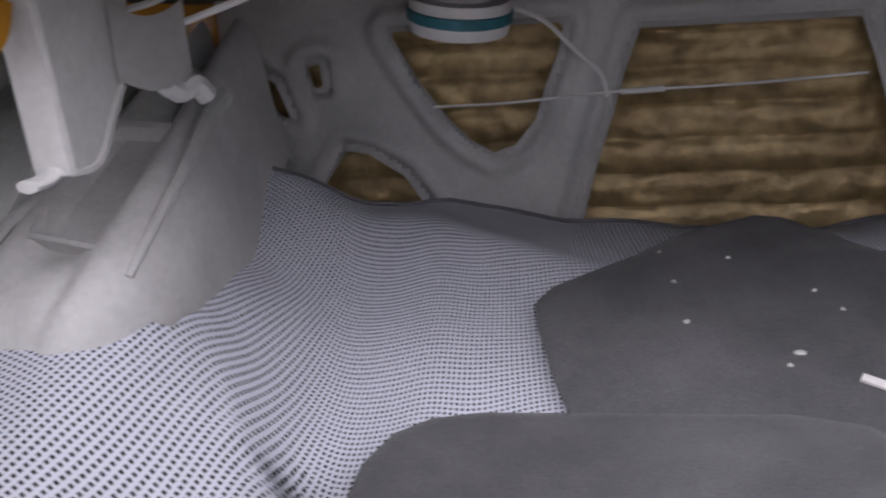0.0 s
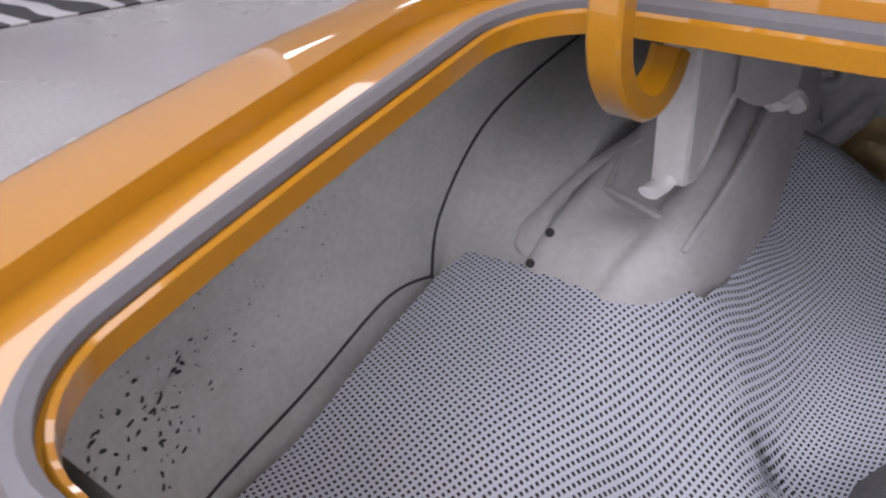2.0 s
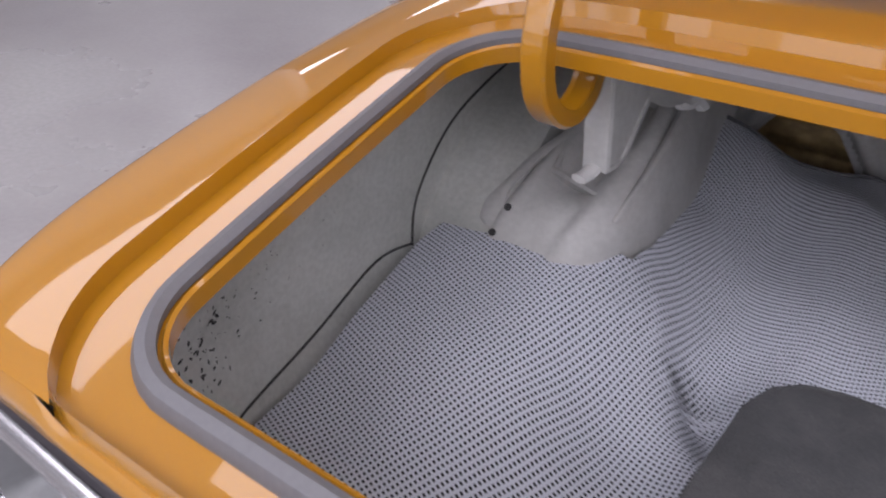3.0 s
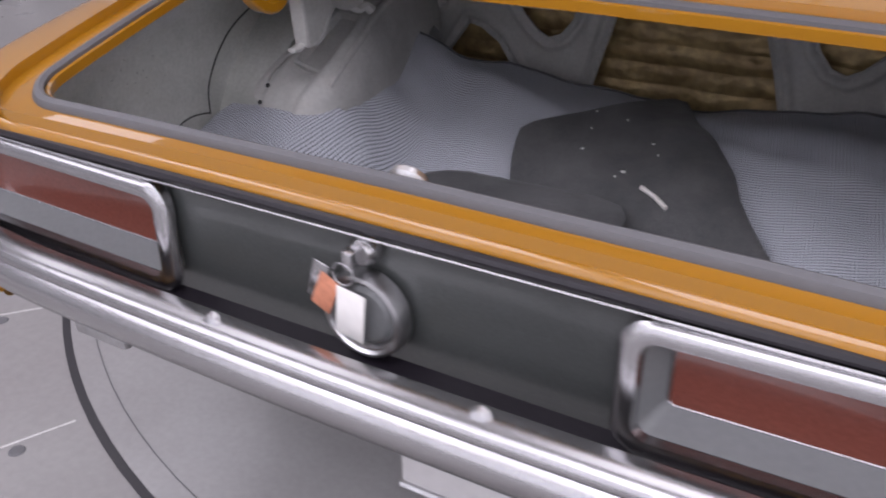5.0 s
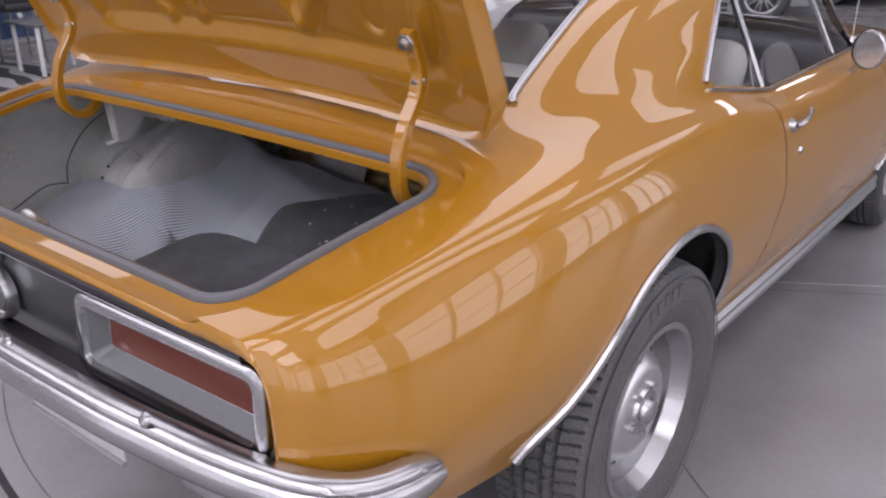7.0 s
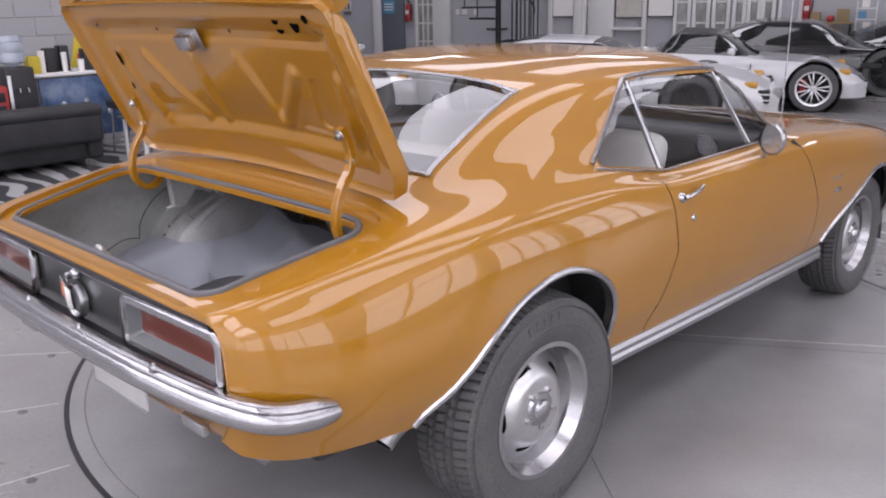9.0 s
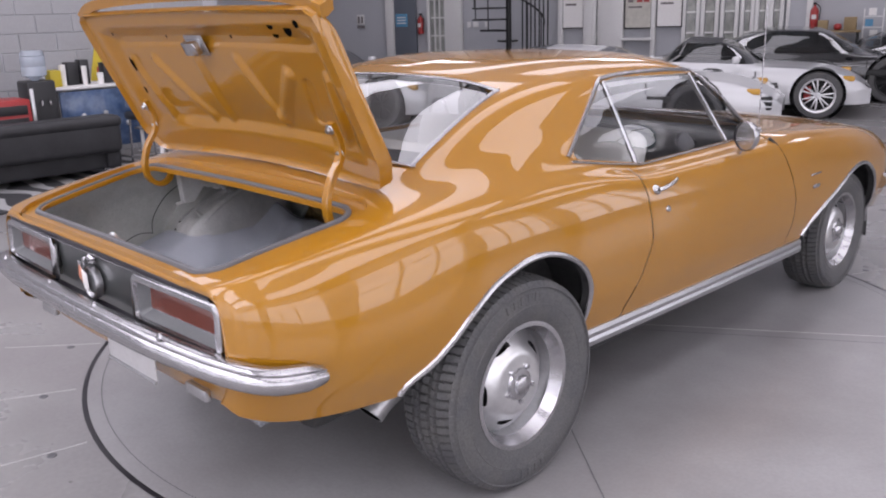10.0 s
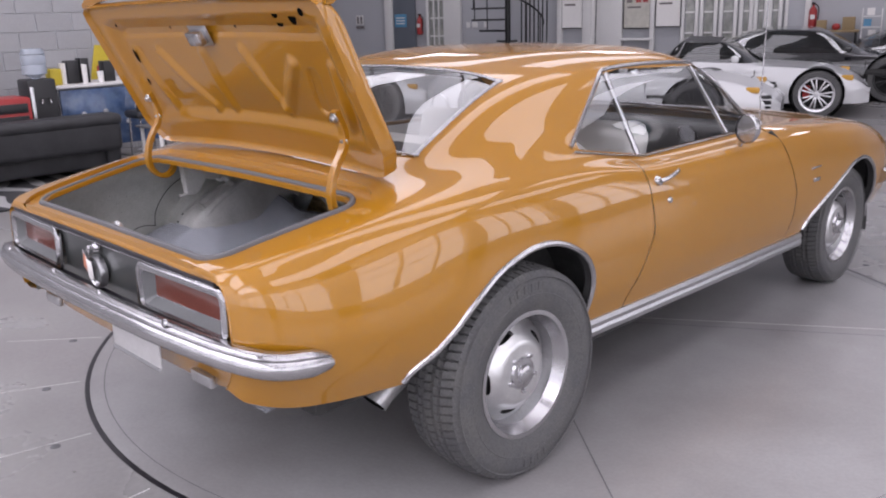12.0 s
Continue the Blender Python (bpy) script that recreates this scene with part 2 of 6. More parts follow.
def sheet(nx, ny, f, bm=None, thick=0.0, keep=None, uv=None):
    """A grid of f(u, v), with a thickness downwards."""
    bm = bm or bmesh.new()
    vs = [[bm.verts.new(Vector(f(i / nx, j / ny))) for j in range(ny + 1)] for i in range(nx + 1)]
    lay = bm.loops.layers.uv.verify() if uv else None
    for i in range(nx):
        for j in range(ny):
            if keep and not keep((i + 0.5) / nx, (j + 0.5) / ny):
                continue
            fc = bm.faces.new([vs[i][j], vs[i + 1][j], vs[i + 1][j + 1], vs[i][j + 1]])
            if lay:
                for lp, (a, b) in zip(fc.loops, ((i, j), (i + 1, j), (i + 1, j + 1), (i, j + 1))):
                    lp[lay].uv = uv(a / nx, b / ny)
    bmesh.ops.delete(bm, geom=[v for v in bm.verts if not v.link_faces], context="VERTS")
    if thick:
        r = bmesh.ops.extrude_face_region(bm, geom=bm.faces[:])
        for v in r["geom"]:
            if isinstance(v, bmesh.types.BMVert):
                v.co.z -= thick
    return bm


def cut(polys, g):
    """Keeps the parts of polygons where g is above zero."""
    out = []
    for poly in polys:
        vals = [g(p) for p in poly]
        if min(vals) > 0:
            out.append(poly)
            continue
        if max(vals) <= 0:
            continue
        res = []
        for k, p in enumerate(poly):
            q, a, b = poly[(k + 1) % len(poly)], vals[k], vals[(k + 1) % len(poly)]
            if a > 0:
                res.append(p)
            if (a > 0) != (b > 0):
                lo, hi = (p, q) if a > 0 else (q, p)
                t0, t1 = 0.0, 1.0
                for _ in range(9):
                    t = (t0 + t1) / 2
                    if g(lo.lerp(hi, t)) > 0:
                        t0 = t
                    else:
                        t1 = t
                res.append(lo.lerp(hi, t0))
        if len(res) > 2:
            out.append(res)
    return out


def from_polys(polys, merge=2e-4, bm=None):
    bm = bm or bmesh.new()
    seen = {}
    for poly in polys:
        vs = []
        for p in poly:
            key = (round(p.x / merge), round(p.y / merge), round(p.z / merge))
            v = seen.get(key)
            if v is None:
                v = seen[key] = bm.verts.new(p)
            if v not in vs:
                vs.append(v)
        if len(vs) > 2:
            try:
                bm.faces.new(vs)
            except ValueError:
                pass
    return bm


def outline(pts, r=0.0):
    """Signed distance to a polygon in a plane, negative inside, corners rounded by r (the polygon is taken as given, then shrunk and grown)."""
    pts = [Vector(p).to_2d() for p in pts]
    if r:
        n, small = len(pts), []
        area = sum(a.x * b.y - b.x * a.y for a, b in zip(pts, pts[1:] + pts[:1]))
        sg = 1 if area > 0 else -1
        for i in range(n):
            a, b, c = pts[i - 1], pts[i], pts[(i + 1) % n]
            u, v = (b - a).normalized(), (c - b).normalized()
            nu, nv = Vector((-u.y, u.x)) * sg, Vector((-v.y, v.x)) * sg
            k = 1 + nu.dot(nv)
            small.append(b + (nu + nv) * (r / max(k, 0.2)))
        pts = small

    def d(x, y):
        p, best, inside = Vector((x, y)), 1e9, False
        for a, b in zip(pts, pts[1:] + pts[:1]):
            e, w = b - a, p - a
            t = max(0, min(1, w.dot(e) / e.length_squared))
            best = min(best, (w - e * t).length_squared)
            if (a.y > y) != (b.y > y) and x < e.x * (y - a.y) / e.y + a.x:
                inside = not inside
        s = math.sqrt(best)
        return (-s if inside else s) - r
    return d


def mirror(polys):
    return [[Vector((-p.x, p.y, p.z)) for p in reversed(poly)] for poly in polys]


def ease(a, b, x):
    t = max(0.0, min(1.0, (x - a) / (b - a)))
    return t * t * (3 - 2 * t)


# ---- the hall ----
M_FLOOR = material("polished_concrete", (0.285, 0.28, 0.275), 0.27, grain=0.07, scale=45, stain=0.3, stain_scale=0.7, stain_colour=(0.225, 0.212, 0.212), bump=0.01)
M_DISC = material("turntable_concrete", (0.285, 0.28, 0.28), 0.30, grain=0.05, scale=70, stain=0.3, stain_scale=1.1, stain_colour=(0.215, 0.205, 0.205), bump=0.01)
M_WALL = material("grey_wall_paint", (0.44, 0.445, 0.47), 0.7, grain=0.02, scale=30, stain=0.06, stain_scale=1)
M_BLOCK = material("painted_block", (0.335, 0.335, 0.345), 0.75, grain=0.05, scale=60, bump=0.1, random=0.03)
M_WHITE = material("white_paint", (0.72, 0.71, 0.70), 0.5, grain=0.02, scale=30, stain=0.04)
M_CEIL = material("white_ceiling", (0.66, 0.65, 0.655), 0.8, grain=0.03, scale=8)
M_GROUND = material("pale_forecourt", (0.35, 0.34, 0.33), 0.9, grain=0.1, scale=3)

floor = tagged(part("floor", box((34, 34, .2), (-4, 4, -.1)), M_FLOOR), "polished grey concrete showroom floor", "floor", kind="structure")
tagged(part("ground", sheet(4, 4, lambda u, v: (-300 + 600 * u, -300 + 600 * v, -.22)), M_GROUND), "pale paved ground outside", "ground", kind="structure")
tagged(part("ceiling", box((34, 34, .2), (-4, 4, 5.3)), M_CEIL), "white high showroom ceiling", "ceiling", kind="structure")
TT = Vector((-.12, 2.18, 0))
tt = thing("turntable", Matrix.Translation(TT), "round concrete turntable let into the floor, dark gap around", "turntable")
part("disc", lathe([(0, .004), (2.035, .004), (2.045, .002)], 128, axis="z"), M_DISC, tt)
part("gap_ring", lathe([(2.046, .0022), (2.066, .0022)], 128, axis="z"), M_TRIM_AND_SHADE, tt, "black gap round the disc")
part("inner_line", lathe([(1.986, .0052), (1.989, .0052)], 128, axis="z"), M_SEAL, tt)
for a, r0, r1 in ((-40, .15, 2.03), (32, .2, 2.03), (140, .15, 2.03), (-130, .2, 2.03)):
    d = Vector((math.cos(radians(a)), math.sin(radians(a)), 0))
    s = Vector((-d.y, d.x, 0)) * .0022
    bm = bmesh.new()
    bm.faces.new([bm.verts.new(d * r + s * k + Vector((0, 0, .0058))) for r, k in ((r0, -1), (r1, -1), (r1, 1), (r0, 1))])
    part("joint", bm, M_SEAL, tt)
for k in range(24):
    a = radians(15 * k + 4)
    d = Vector((math.cos(a), math.sin(a), 0))
    s = Vector((-d.y, d.x, 0)) * .0025
    bm = bmesh.new()
    bm.faces.new([bm.verts.new(TT + d * r + s * q + Vector((0, 0, .0015))) for r, q in ((2.09, -1), (2.55, -1), (2.55, 1), (2.09, 1))])
    part("floor_joint", bm, M_WHITE, floor)
    part("floor_bolt", lathe([(0, .004), (.016, .003), (.019, 0)], 12, axis="z", m=Matrix.Translation(TT + d * 2.22 + s * 12)), M_SEAL, floor)
for k, (p, q) in enumerate((((.2, 2.46), (6, 6.2)), ((.7, 4.03), (6, 1.2)))):
    p, q = Vector((*p, .0065)), Vector((*q, .0065))
    s = Vector((-(q - p).y, (q - p).x, 0)).normalized() * .003
    bm = bmesh.new()
    bm.faces.new([bm.verts.new(v) for v in (p - s, q - s, q + s, p + s)])
    part("floor_joint", bm, M_WALL if k else M_WHITE, floor)


def wall(name, a, b, h=5.2, t=.2, mat=None, z=0.0, label=""):
    a, b = Vector((*a, 0)), Vector((*b, 0))
    d = b - a
    ob = part(name, box((d.length, t, h), (d.length / 2, t / 2, z + h / 2)), mat or M_WALL)
    ob.matrix_world = Matrix.Translation(a) @ Matrix.Rotation(math.atan2(d.y, d.x), 4, "Z")
    return tagged(ob, label or "grey painted showroom wall", "wall", kind="structure")


wall("wall_west", (-7.6, -7.6), (-7.6, 5.0), mat=M_WALL, label="painted concrete block wall")
wall("wall_return", (-7.55, 5.0), (-15.5, 5.0))
wall("wall_far_west", (-15.5, 5.0), (-15.5, 13.0))
FAR_A, FAR_B = Vector((-15.6, 11.45, 0)), Vector((7.0, 18.8, 0))
wall("wall_north", FAR_A.to_2d(), FAR_B.to_2d())
# glazed front behind, towards the south
SOUTH = -7.6
for x0, x1 in ((-7.6, -6.6), (-3.4, -2.8), (.4, 1.0), (4.2, 4.8), (7.2, 7.5)):
    tagged(part("wall_south", box((x1 - x0, .3, 5.2), ((x0 + x1) / 2, SOUTH - .15, 2.6)), M_WHITE), "white pier between showroom windows", "wall", kind="structure")
tagged(part("wall_south", box((15.2, .3, .3), (0, SOUTH - .15, .15)), M_WHITE), "low white wall below the windows", "wall", kind="structure")
tagged(part("wall_south", box((15.2, .3, .8), (0, SOUTH - .15, 4.8)), M_WHITE), "white lintel above the windows", "wall", kind="structure")
n = 10
for x0, x1 in ((-6.6, -3.4), (-2.8, .4), (1.0, 4.2), (4.8, 7.2)):
    n += 1
    win = thing(f"window_{n}", Matrix.Translation(((x0 + x1) / 2, SOUTH - .1, .3)), "tall showroom window with white bars", "window", kind="structure")
    for k in range(4):
        part("mullion", box((.07, .08, 4.1), ((x1 - x0 - .07) * (k / 3 - .5), 0, 2.05)), M_WHITE, win)
    for z in (.03, 1.0, 2.05, 3.1, 4.07):
        part("transom", box((x1 - x0, .07, .06), (0, 0, z)), M_WHITE, win)
    lamp("daylight", pose((x0 + x1) / 2, SOUTH - .35, 2.35, 90, 0, 0), (x1 - x0, 4.1), 210, (1.0, 0.955, 1.09))


def ceiling_light(x, y, wide, length, watts):
    """A flat light panel hung under the ceiling."""
    c = thing("ceiling_light", Matrix.Translation((x, y, 5.17)), "flat white light panel hung under the white ceiling", "ceiling light", group="ceiling lights")
    part("light_frame", box((wide + .14, length + .14, .06), (0, 0, 0), .01), M_WHITE, c)
    lamp("panel_light", pose(x, y, 5.12), (wide, length), watts, (1.0, 0.955, 1.08))


for x, y in ((-12.5, 8.3), (-10, 10.5), (-6, 12.9), (-2, 14.2), (2, 15.4)):
    ceiling_light(x, y, 1.58, 1.58, 120)
for x in (-6.2, -3.1, 0.0, 3.1, 5.9):
    for y, length, wide, watts in ((-4.5, 5.6, 2.2, 500), (2.6, 5.6, 1.6, 220), (9.0, 5.0, 1.2, 110)):
        ceiling_light(x, y, wide, length, watts)

# glazed shopfront along the east side
EAST = 7.2
for y0, y1 in ((-9, -8.2), (-5.2, -4.6), (-1.6, -1.0), (2.0, 2.6), (5.6, 6.2), (9.2, 9.8), (12.8, 19)):
    tagged(part("wall_east", box((.3, y1 - y0, 5.2), (EAST + .15, (y0 + y1) / 2, 2.6)), M_WHITE), "white pier between showroom windows", "wall", kind="structure")
tagged(part("wall_east", box((.3, 21, .45), (EAST + .15, 2.3, .225)), M_WHITE), "low white wall below the windows", "wall", kind="structure")
tagged(part("wall_east", box((.3, 21, 1.2), (EAST + .15, 2.3, 4.6)), M_WHITE), "white lintel above the windows", "wall", kind="structure")
n = 0
for y0, y1 in ((-8.2, -5.2), (-4.6, -1.6), (-1.0, 2.0), (2.6, 5.6), (6.2, 9.2), (9.8, 12.8)):
    n += 1
    win = thing(f"window_{n}", Matrix.Translation((EAST + .1, (y0 + y1) / 2, .45)), "large showroom window with white bars", "window", kind="structure")
    for k in range(4):
        part("mullion", box((.08, .07, 3.55), (0, -1.5 + .035 + k * .976, 1.775)), M_WHITE, win)
    for z in (.03, 1.2, 2.36, 3.52):
        part("transom", box((.07, 3.0, .06), (0, 0, z)), M_WHITE, win)
    lamp("daylight", pose(EAST + .35, (y0 + y1) / 2, 2.2, 0, 90, 0), (3.5, 3.0), 240, (1.0, 0.955, 1.08))


# ---- the orange coupe ----
M_PLATE = material("white_plate", (0.50, 0.49, 0.49), 0.5, grain=0.05, scale=60)
M_SILVER_PIPE = material("worn_chrome_pipe", (0.78, 0.77, 0.77), 0.42, 0.75, grain=0.08, scale=90, stain=0.2, stain_scale=12)
car = thing("muscle_car", Matrix(), "glossy orange two-door muscle coupe with its trunk lid open", "car")

STATIONS = {}


def station(y, *xz):
    STATIONS[y] = np.array(xz, float).reshape(-1, 2)


# half sections from the sill over the hip, glass line and roof rail to the centre: ten (x, z) pairs
station(0.045, .700, .585, .738, .645, .752, .72, .745, .82, .719, .874, .688, .896, .55, .900, .40, .902, .20, .904, 0, .905)
station(0.070, .735, .552, .769, .635, .785, .72, .779, .82, .748, .881, .714, .904, .55, .908, .40, .910, .20, .911, 0, .912)
station(0.30, .80, .49, .848, .60, .866, .70, .850, .82, .811, .903, .774, .943, .66, .956, .40, .958, .20, .959, 0, .96)
station(0.58, .83, .47, .883, .60, .900, .71, .884, .84, .847, .936, .806, .979, .69, 1.003, .42, 1.010, .20, 1.013, 0, 1.015)
station(0.80, .845, .46, .895, .60, .910, .71, .899, .85, .866, .953, .815, 1.000, .705, 1.038, .600, 1.068, .30, 1.074, 0, 1.077)
station(1.00, .850, .45, .900, .59, .915, .71, .903, .86, .858, .972, .800, 1.020, .730, 1.075, .594, 1.170, .30, 1.185, 0, 1.190)
station(1.25, .855, .44, .900, .58, .915, .71, .900, .86, .860, .968, .805, 1.020, .735, 1.110, .594, 1.258, .30, 1.290, 0, 1.297)
station(1.45, .855, .43, .897, .57, .911, .71, .896, .86, .860, .962, .800, 1.018, .745, 1.130, .625, 1.287, .35, 1.335, 0, 1.345)
station(1.80, .855, .42, .892, .56, .905, .70, .893, .84, .864, .925, .797, .962, .745, 1.130, .660, 1.292, .38, 1.360, 0, 1.370)
station(2.20, .855, .41, .892, .55, .905, .70, .893, .83, .864, .918, .795, .962, .745, 1.130, .665, 1.288, .38, 1.353, 0, 1.362)
station(2.42, .852, .40, .890, .55, .904, .69, .892, .83, .863, .917, .792, .960, .740, 1.120, .665, 1.262, .38, 1.325, 0, 1.335)
station(2.60, .852, .40, .890, .55, .903, .69, .892, .83, .863, .917, .790, .960, .768, 1.030, .715, 1.125, .40, 1.210, 0, 1.225)
station(2.80, .850, .40, .890, .54, .903, .69, .892, .82, .862, .915, .790, .957, .770, .965, .730, .985, .42, 1.070, 0, 1.090)
station(2.98, .850, .40, .890, .54, .902, .68, .892, .82, .860, .908, .790, .950, .70, .960, .60, .965, .40, .975, 0, .985)
station(3.30, .845, .40, .887, .53, .900, .67, .890, .80, .858, .885, .795, .925, .70, .936, .60, .942, .35, .952, 0, .957)
station(3.75, .840, .40, .880, .52, .893, .65, .882, .77, .848, .852, .795, .888, .70, .897, .60, .903, .35, .916, 0, .922)
station(4.10, .810, .38, .850, .49, .865, .61, .852, .72, .815, .800, .765, .838, .68, .855, .58, .863, .35, .880, 0, .887)
station(4.40, .760, .36, .800, .46, .815, .56, .802, .67, .765, .735, .715, .772, .64, .792, .55, .803, .33, .822, 0, .830)
station(4.60, .690, .36, .730, .44, .745, .53, .735, .62, .70, .675, .655, .705, .59, .722, .50, .735, .30, .755, 0, .765)
station(4.66, .62, .38, .66, .44, .675, .52, .665, .60, .63, .645, .59, .670, .53, .685, .45, .697, .27, .715, 0, .725)


def pchip(xs, ys, x):
    """Cubic through points that never overshoots them; ys may hold arrays."""
    k = int(np.clip(np.searchsorted(xs, x) - 1, 0, len(xs) - 2))
    h = np.diff(xs)
    d = np.diff(ys, axis=0) / h.reshape(-1, *[1] * (ys.ndim - 1))

    def slope(i):
        if i == 0:
            return d[0]
        if i == len(xs) - 1:
            return d[-1]
        w1, w2 = 2 * h[i] + h[i - 1], h[i] + 2 * h[i - 1]
        ok = d[i - 1] * d[i] > 0
        a, b = np.where(ok, d[i - 1], 1), np.where(ok, d[i], 1)
        return np.where(ok, (w1 + w2) / (w1 / a + w2 / b), 0)

    t = (x - xs[k]) / h[k]
    m0, m1 = slope(k) * h[k], slope(k + 1) * h[k]
    return ys[k] * (2 * t**3 - 3 * t**2 + 1) + m0 * (t**3 - 2 * t**2 + t) + ys[k + 1] * (3 * t**2 - 2 * t**3) + m1 * (t**3 - t**2)


SY = np.array(sorted(STATIONS))
SP = np.array([STATIONS[y] for y in SY])


@functools.lru_cache(None)
def section(y, steps=8):
    """Half section at y as (x, z) pairs."""
    reach = min(.19, max(0.0, (y - .07) * .45), max(0.0, (4.6 - y) * .5))
    p = sum(w * pchip(SY, SP, y + reach * q) for q, w in ((-1, .06), (-.66, .13), (-.33, .19), (0, .24), (.33, .19), (.66, .13), (1, .06)))
    chord = np.r_[0, np.cumsum(np.sqrt(np.hypot(*np.diff(p, axis=0).T)))]
    ts = np.concatenate([np.linspace(a, b, steps, endpoint=False) for a, b in zip(chord, chord[1:])] + [chord[-1:]])
    return np.array([pchip(chord, p, t) for t in ts])


YS = np.r_[0.045, 0.057, np.arange(0.07, 4.6, 0.0151), 4.60, 4.63, 4.66]
ROWS_XZ = [section(y) for y in YS]
SKIN = []
for (y0, a), (y1, b) in zip(zip(YS, ROWS_XZ), zip(YS[1:], ROWS_XZ[1:])):
    for k in range(len(a) - 1):
        SKIN.append([Vector((a[k][0], y0, a[k][1])), Vector((a[k + 1][0], y0, a[k + 1][1])), Vector((b[k + 1][0], y1, b[k + 1][1])), Vector((b[k][0], y1, b[k][1]))])


def deck_z(x, y):
    """Height of the upper skin at a place."""
    s = section(y, 4)
    top = s[np.argmax(s[:, 0]):][::-1]
    return float(np.interp(abs(x), top[:, 0], top[:, 1]))


def side_x(y, z):
    """Half width of the body side at a height."""
    s = section(y, 4)
    low = s[: 4 * 5]
    return float(np.interp(z, low[:, 1], low[:, 0]))


def polar(cy, cz, *deg_r):
    """A closed outline round a centre by angle and radius."""
    a = np.radians(np.array(deg_r[::2], float))
    r = np.array(deg_r[1::2], float)
    aa, rr = np.r_[a[-1] - 2 * np.pi, a, a[0] + 2 * np.pi], np.r_[r[-1], r, r[0]]

    def radius(t):
        return float(pchip(aa, rr, t % (2 * np.pi)))
    return lambda y, z: math.hypot(y - cy, z - cz) - radius(math.atan2(z - cz, y - cy)), radius


REAR_Y, REAR_Z, REAR_R = 1.022, 0.361, 0.361
FRONT_Y, FRONT_Z, FRONT_R = 3.76, 0.325, 0.325
rear_arch, rear_arch_r = polar(1.02, 0.42, 5, .325, 20, .356, 32, .386, 45, .396, 60, .390, 75, .382, 90, .372, 105, .364, 125, .364, 145, .374, 160, .412, 173, .490, 186, .50, 270, .45, 355, .32)
front_arch, front_arch_r = polar(3.76, 0.34, 5, .365, 45, .365, 90, .365, 120, .378, 140, .42, 155, .50, 168, .60, 182, .63, 270, .5, 345, .40)

trunk = outline([(-.605, .085), (.605, .085), (.668, .572), (-.668, .572)], 0.085)
rear_glass = outline([(-.600, .805), (.600, .805), (.553, 1.268), (.30, 1.288), (-.30, 1.288), (-.553, 1.268)], 0.035)
wind_screen = outline([(-.735, 2.775), (-.40, 2.905), (0, 2.94), (.40, 2.905), (.735, 2.775), (.645, 2.455), (-.645, 2.455)], 0.04)
side_glass = outline([(1.385, 1.043), (1.70, 1.272), (1.82, 1.283), (2.385, 1.262), (2.755, .985), (2.74, .972), (1.81, .972)], 0.02)
rear_gap = lambda z: float(np.interp(z, [.40, .48, .58, .71, .87, .98], [1.595, 1.615, 1.68, 1.735, 1.716, 1.695]))
front_gap = lambda z: float(np.interp(z, [.40, .55, .65, .77, .89, .97], [2.96, 2.97, 2.96, 2.90, 2.83, 2.775]))
GAP = 0.0028

STEP = 0.052      # width of the rebate round the trunk opening
DROP = 0.015


body = cut(SKIN, lambda p: rear_arch(p.y, p.z) if p.z < 0.9 and p.y < 1.9 else 1)
body = cut(body, lambda p: front_arch(p.y, p.z) if p.z < 0.8 and p.y > 2.9 else 1)
body = cut(body, lambda p: rear_glass(p.x, p.y) if p.z > 1.03 and p.y < 1.4 else 1)
body = cut(body, lambda p: wind_screen(p.x, p.y) if p.z > .95 and p.y > 2.4 else 1)
body = cut(body, lambda p: side_glass(p.y, p.z) if p.z > .96 and p.x > .55 and p.y > 1.36 and p.y < 2.8 else 1)
deck_low = cut([q for q in body if q[0].y < .75], lambda p: STEP - trunk(p.x, p.y))
deck_low = [q for q in deck_low if q[0].z > 0.86]
deck_low = cut(deck_low, lambda p: trunk(p.x, p.y) + 0.013)
deck_low = [[p - Vector((0, 0, DROP)) for p in q] for q in deck_low]
body = cut(body, lambda p: trunk(p.x, p.y) - STEP if p.y < .75 and p.z > .85 else 1)


def is_door(p):
    return min(p.y - rear_gap(p.z), front_gap(p.z) - p.y)


quarter = cut(body, lambda p: 3.0 - p.y if p.z > .966 or p.x < .70 else (rear_gap(p.z) - GAP) - p.y)
quarter = [q for q in quarter if not (q[0].y > 2.95)]
door = cut([q for q in body if 1.6 < q[0].y < 3.0 and q[0].x > .74 and q[0].z < 1.0], lambda p: .966 - p.z)
door = cut(door, lambda p: is_door(p) - GAP)
fender = cut(body, lambda p: p.y - (front_gap(p.z) + GAP) if p.z < .966 and p.x > .70 else p.y - 2.97)
hood_line = outline([(-.60, 3.02), (.60, 3.02), (.60, 4.3), (.52, 4.55), (-.52, 4.55), (-.60, 4.3)], 0.03)
hood = cut([q for q in fender if q[0].z > .6], lambda p: -hood_line(p.x, p.y) - GAP)
fender = cut(fender, lambda p: hood_line(p.x, p.y) - GAP if p.z > .6 else 1)

for name, polys, label in (("quarter_panel", quarter + deck_low, "glossy orange body shell with roof and rear quarters"), ("front_fender", fender, ""), ("hood", hood, "")):
    part(name, from_polys(polys + mirror(polys)), M_PAINT, car, label, sharp=55)
door_r = part("car_door", from_polys(door), M_PAINT, car)
door_l = part("car_door", from_polys(mirror(door)), M_PAINT, car)

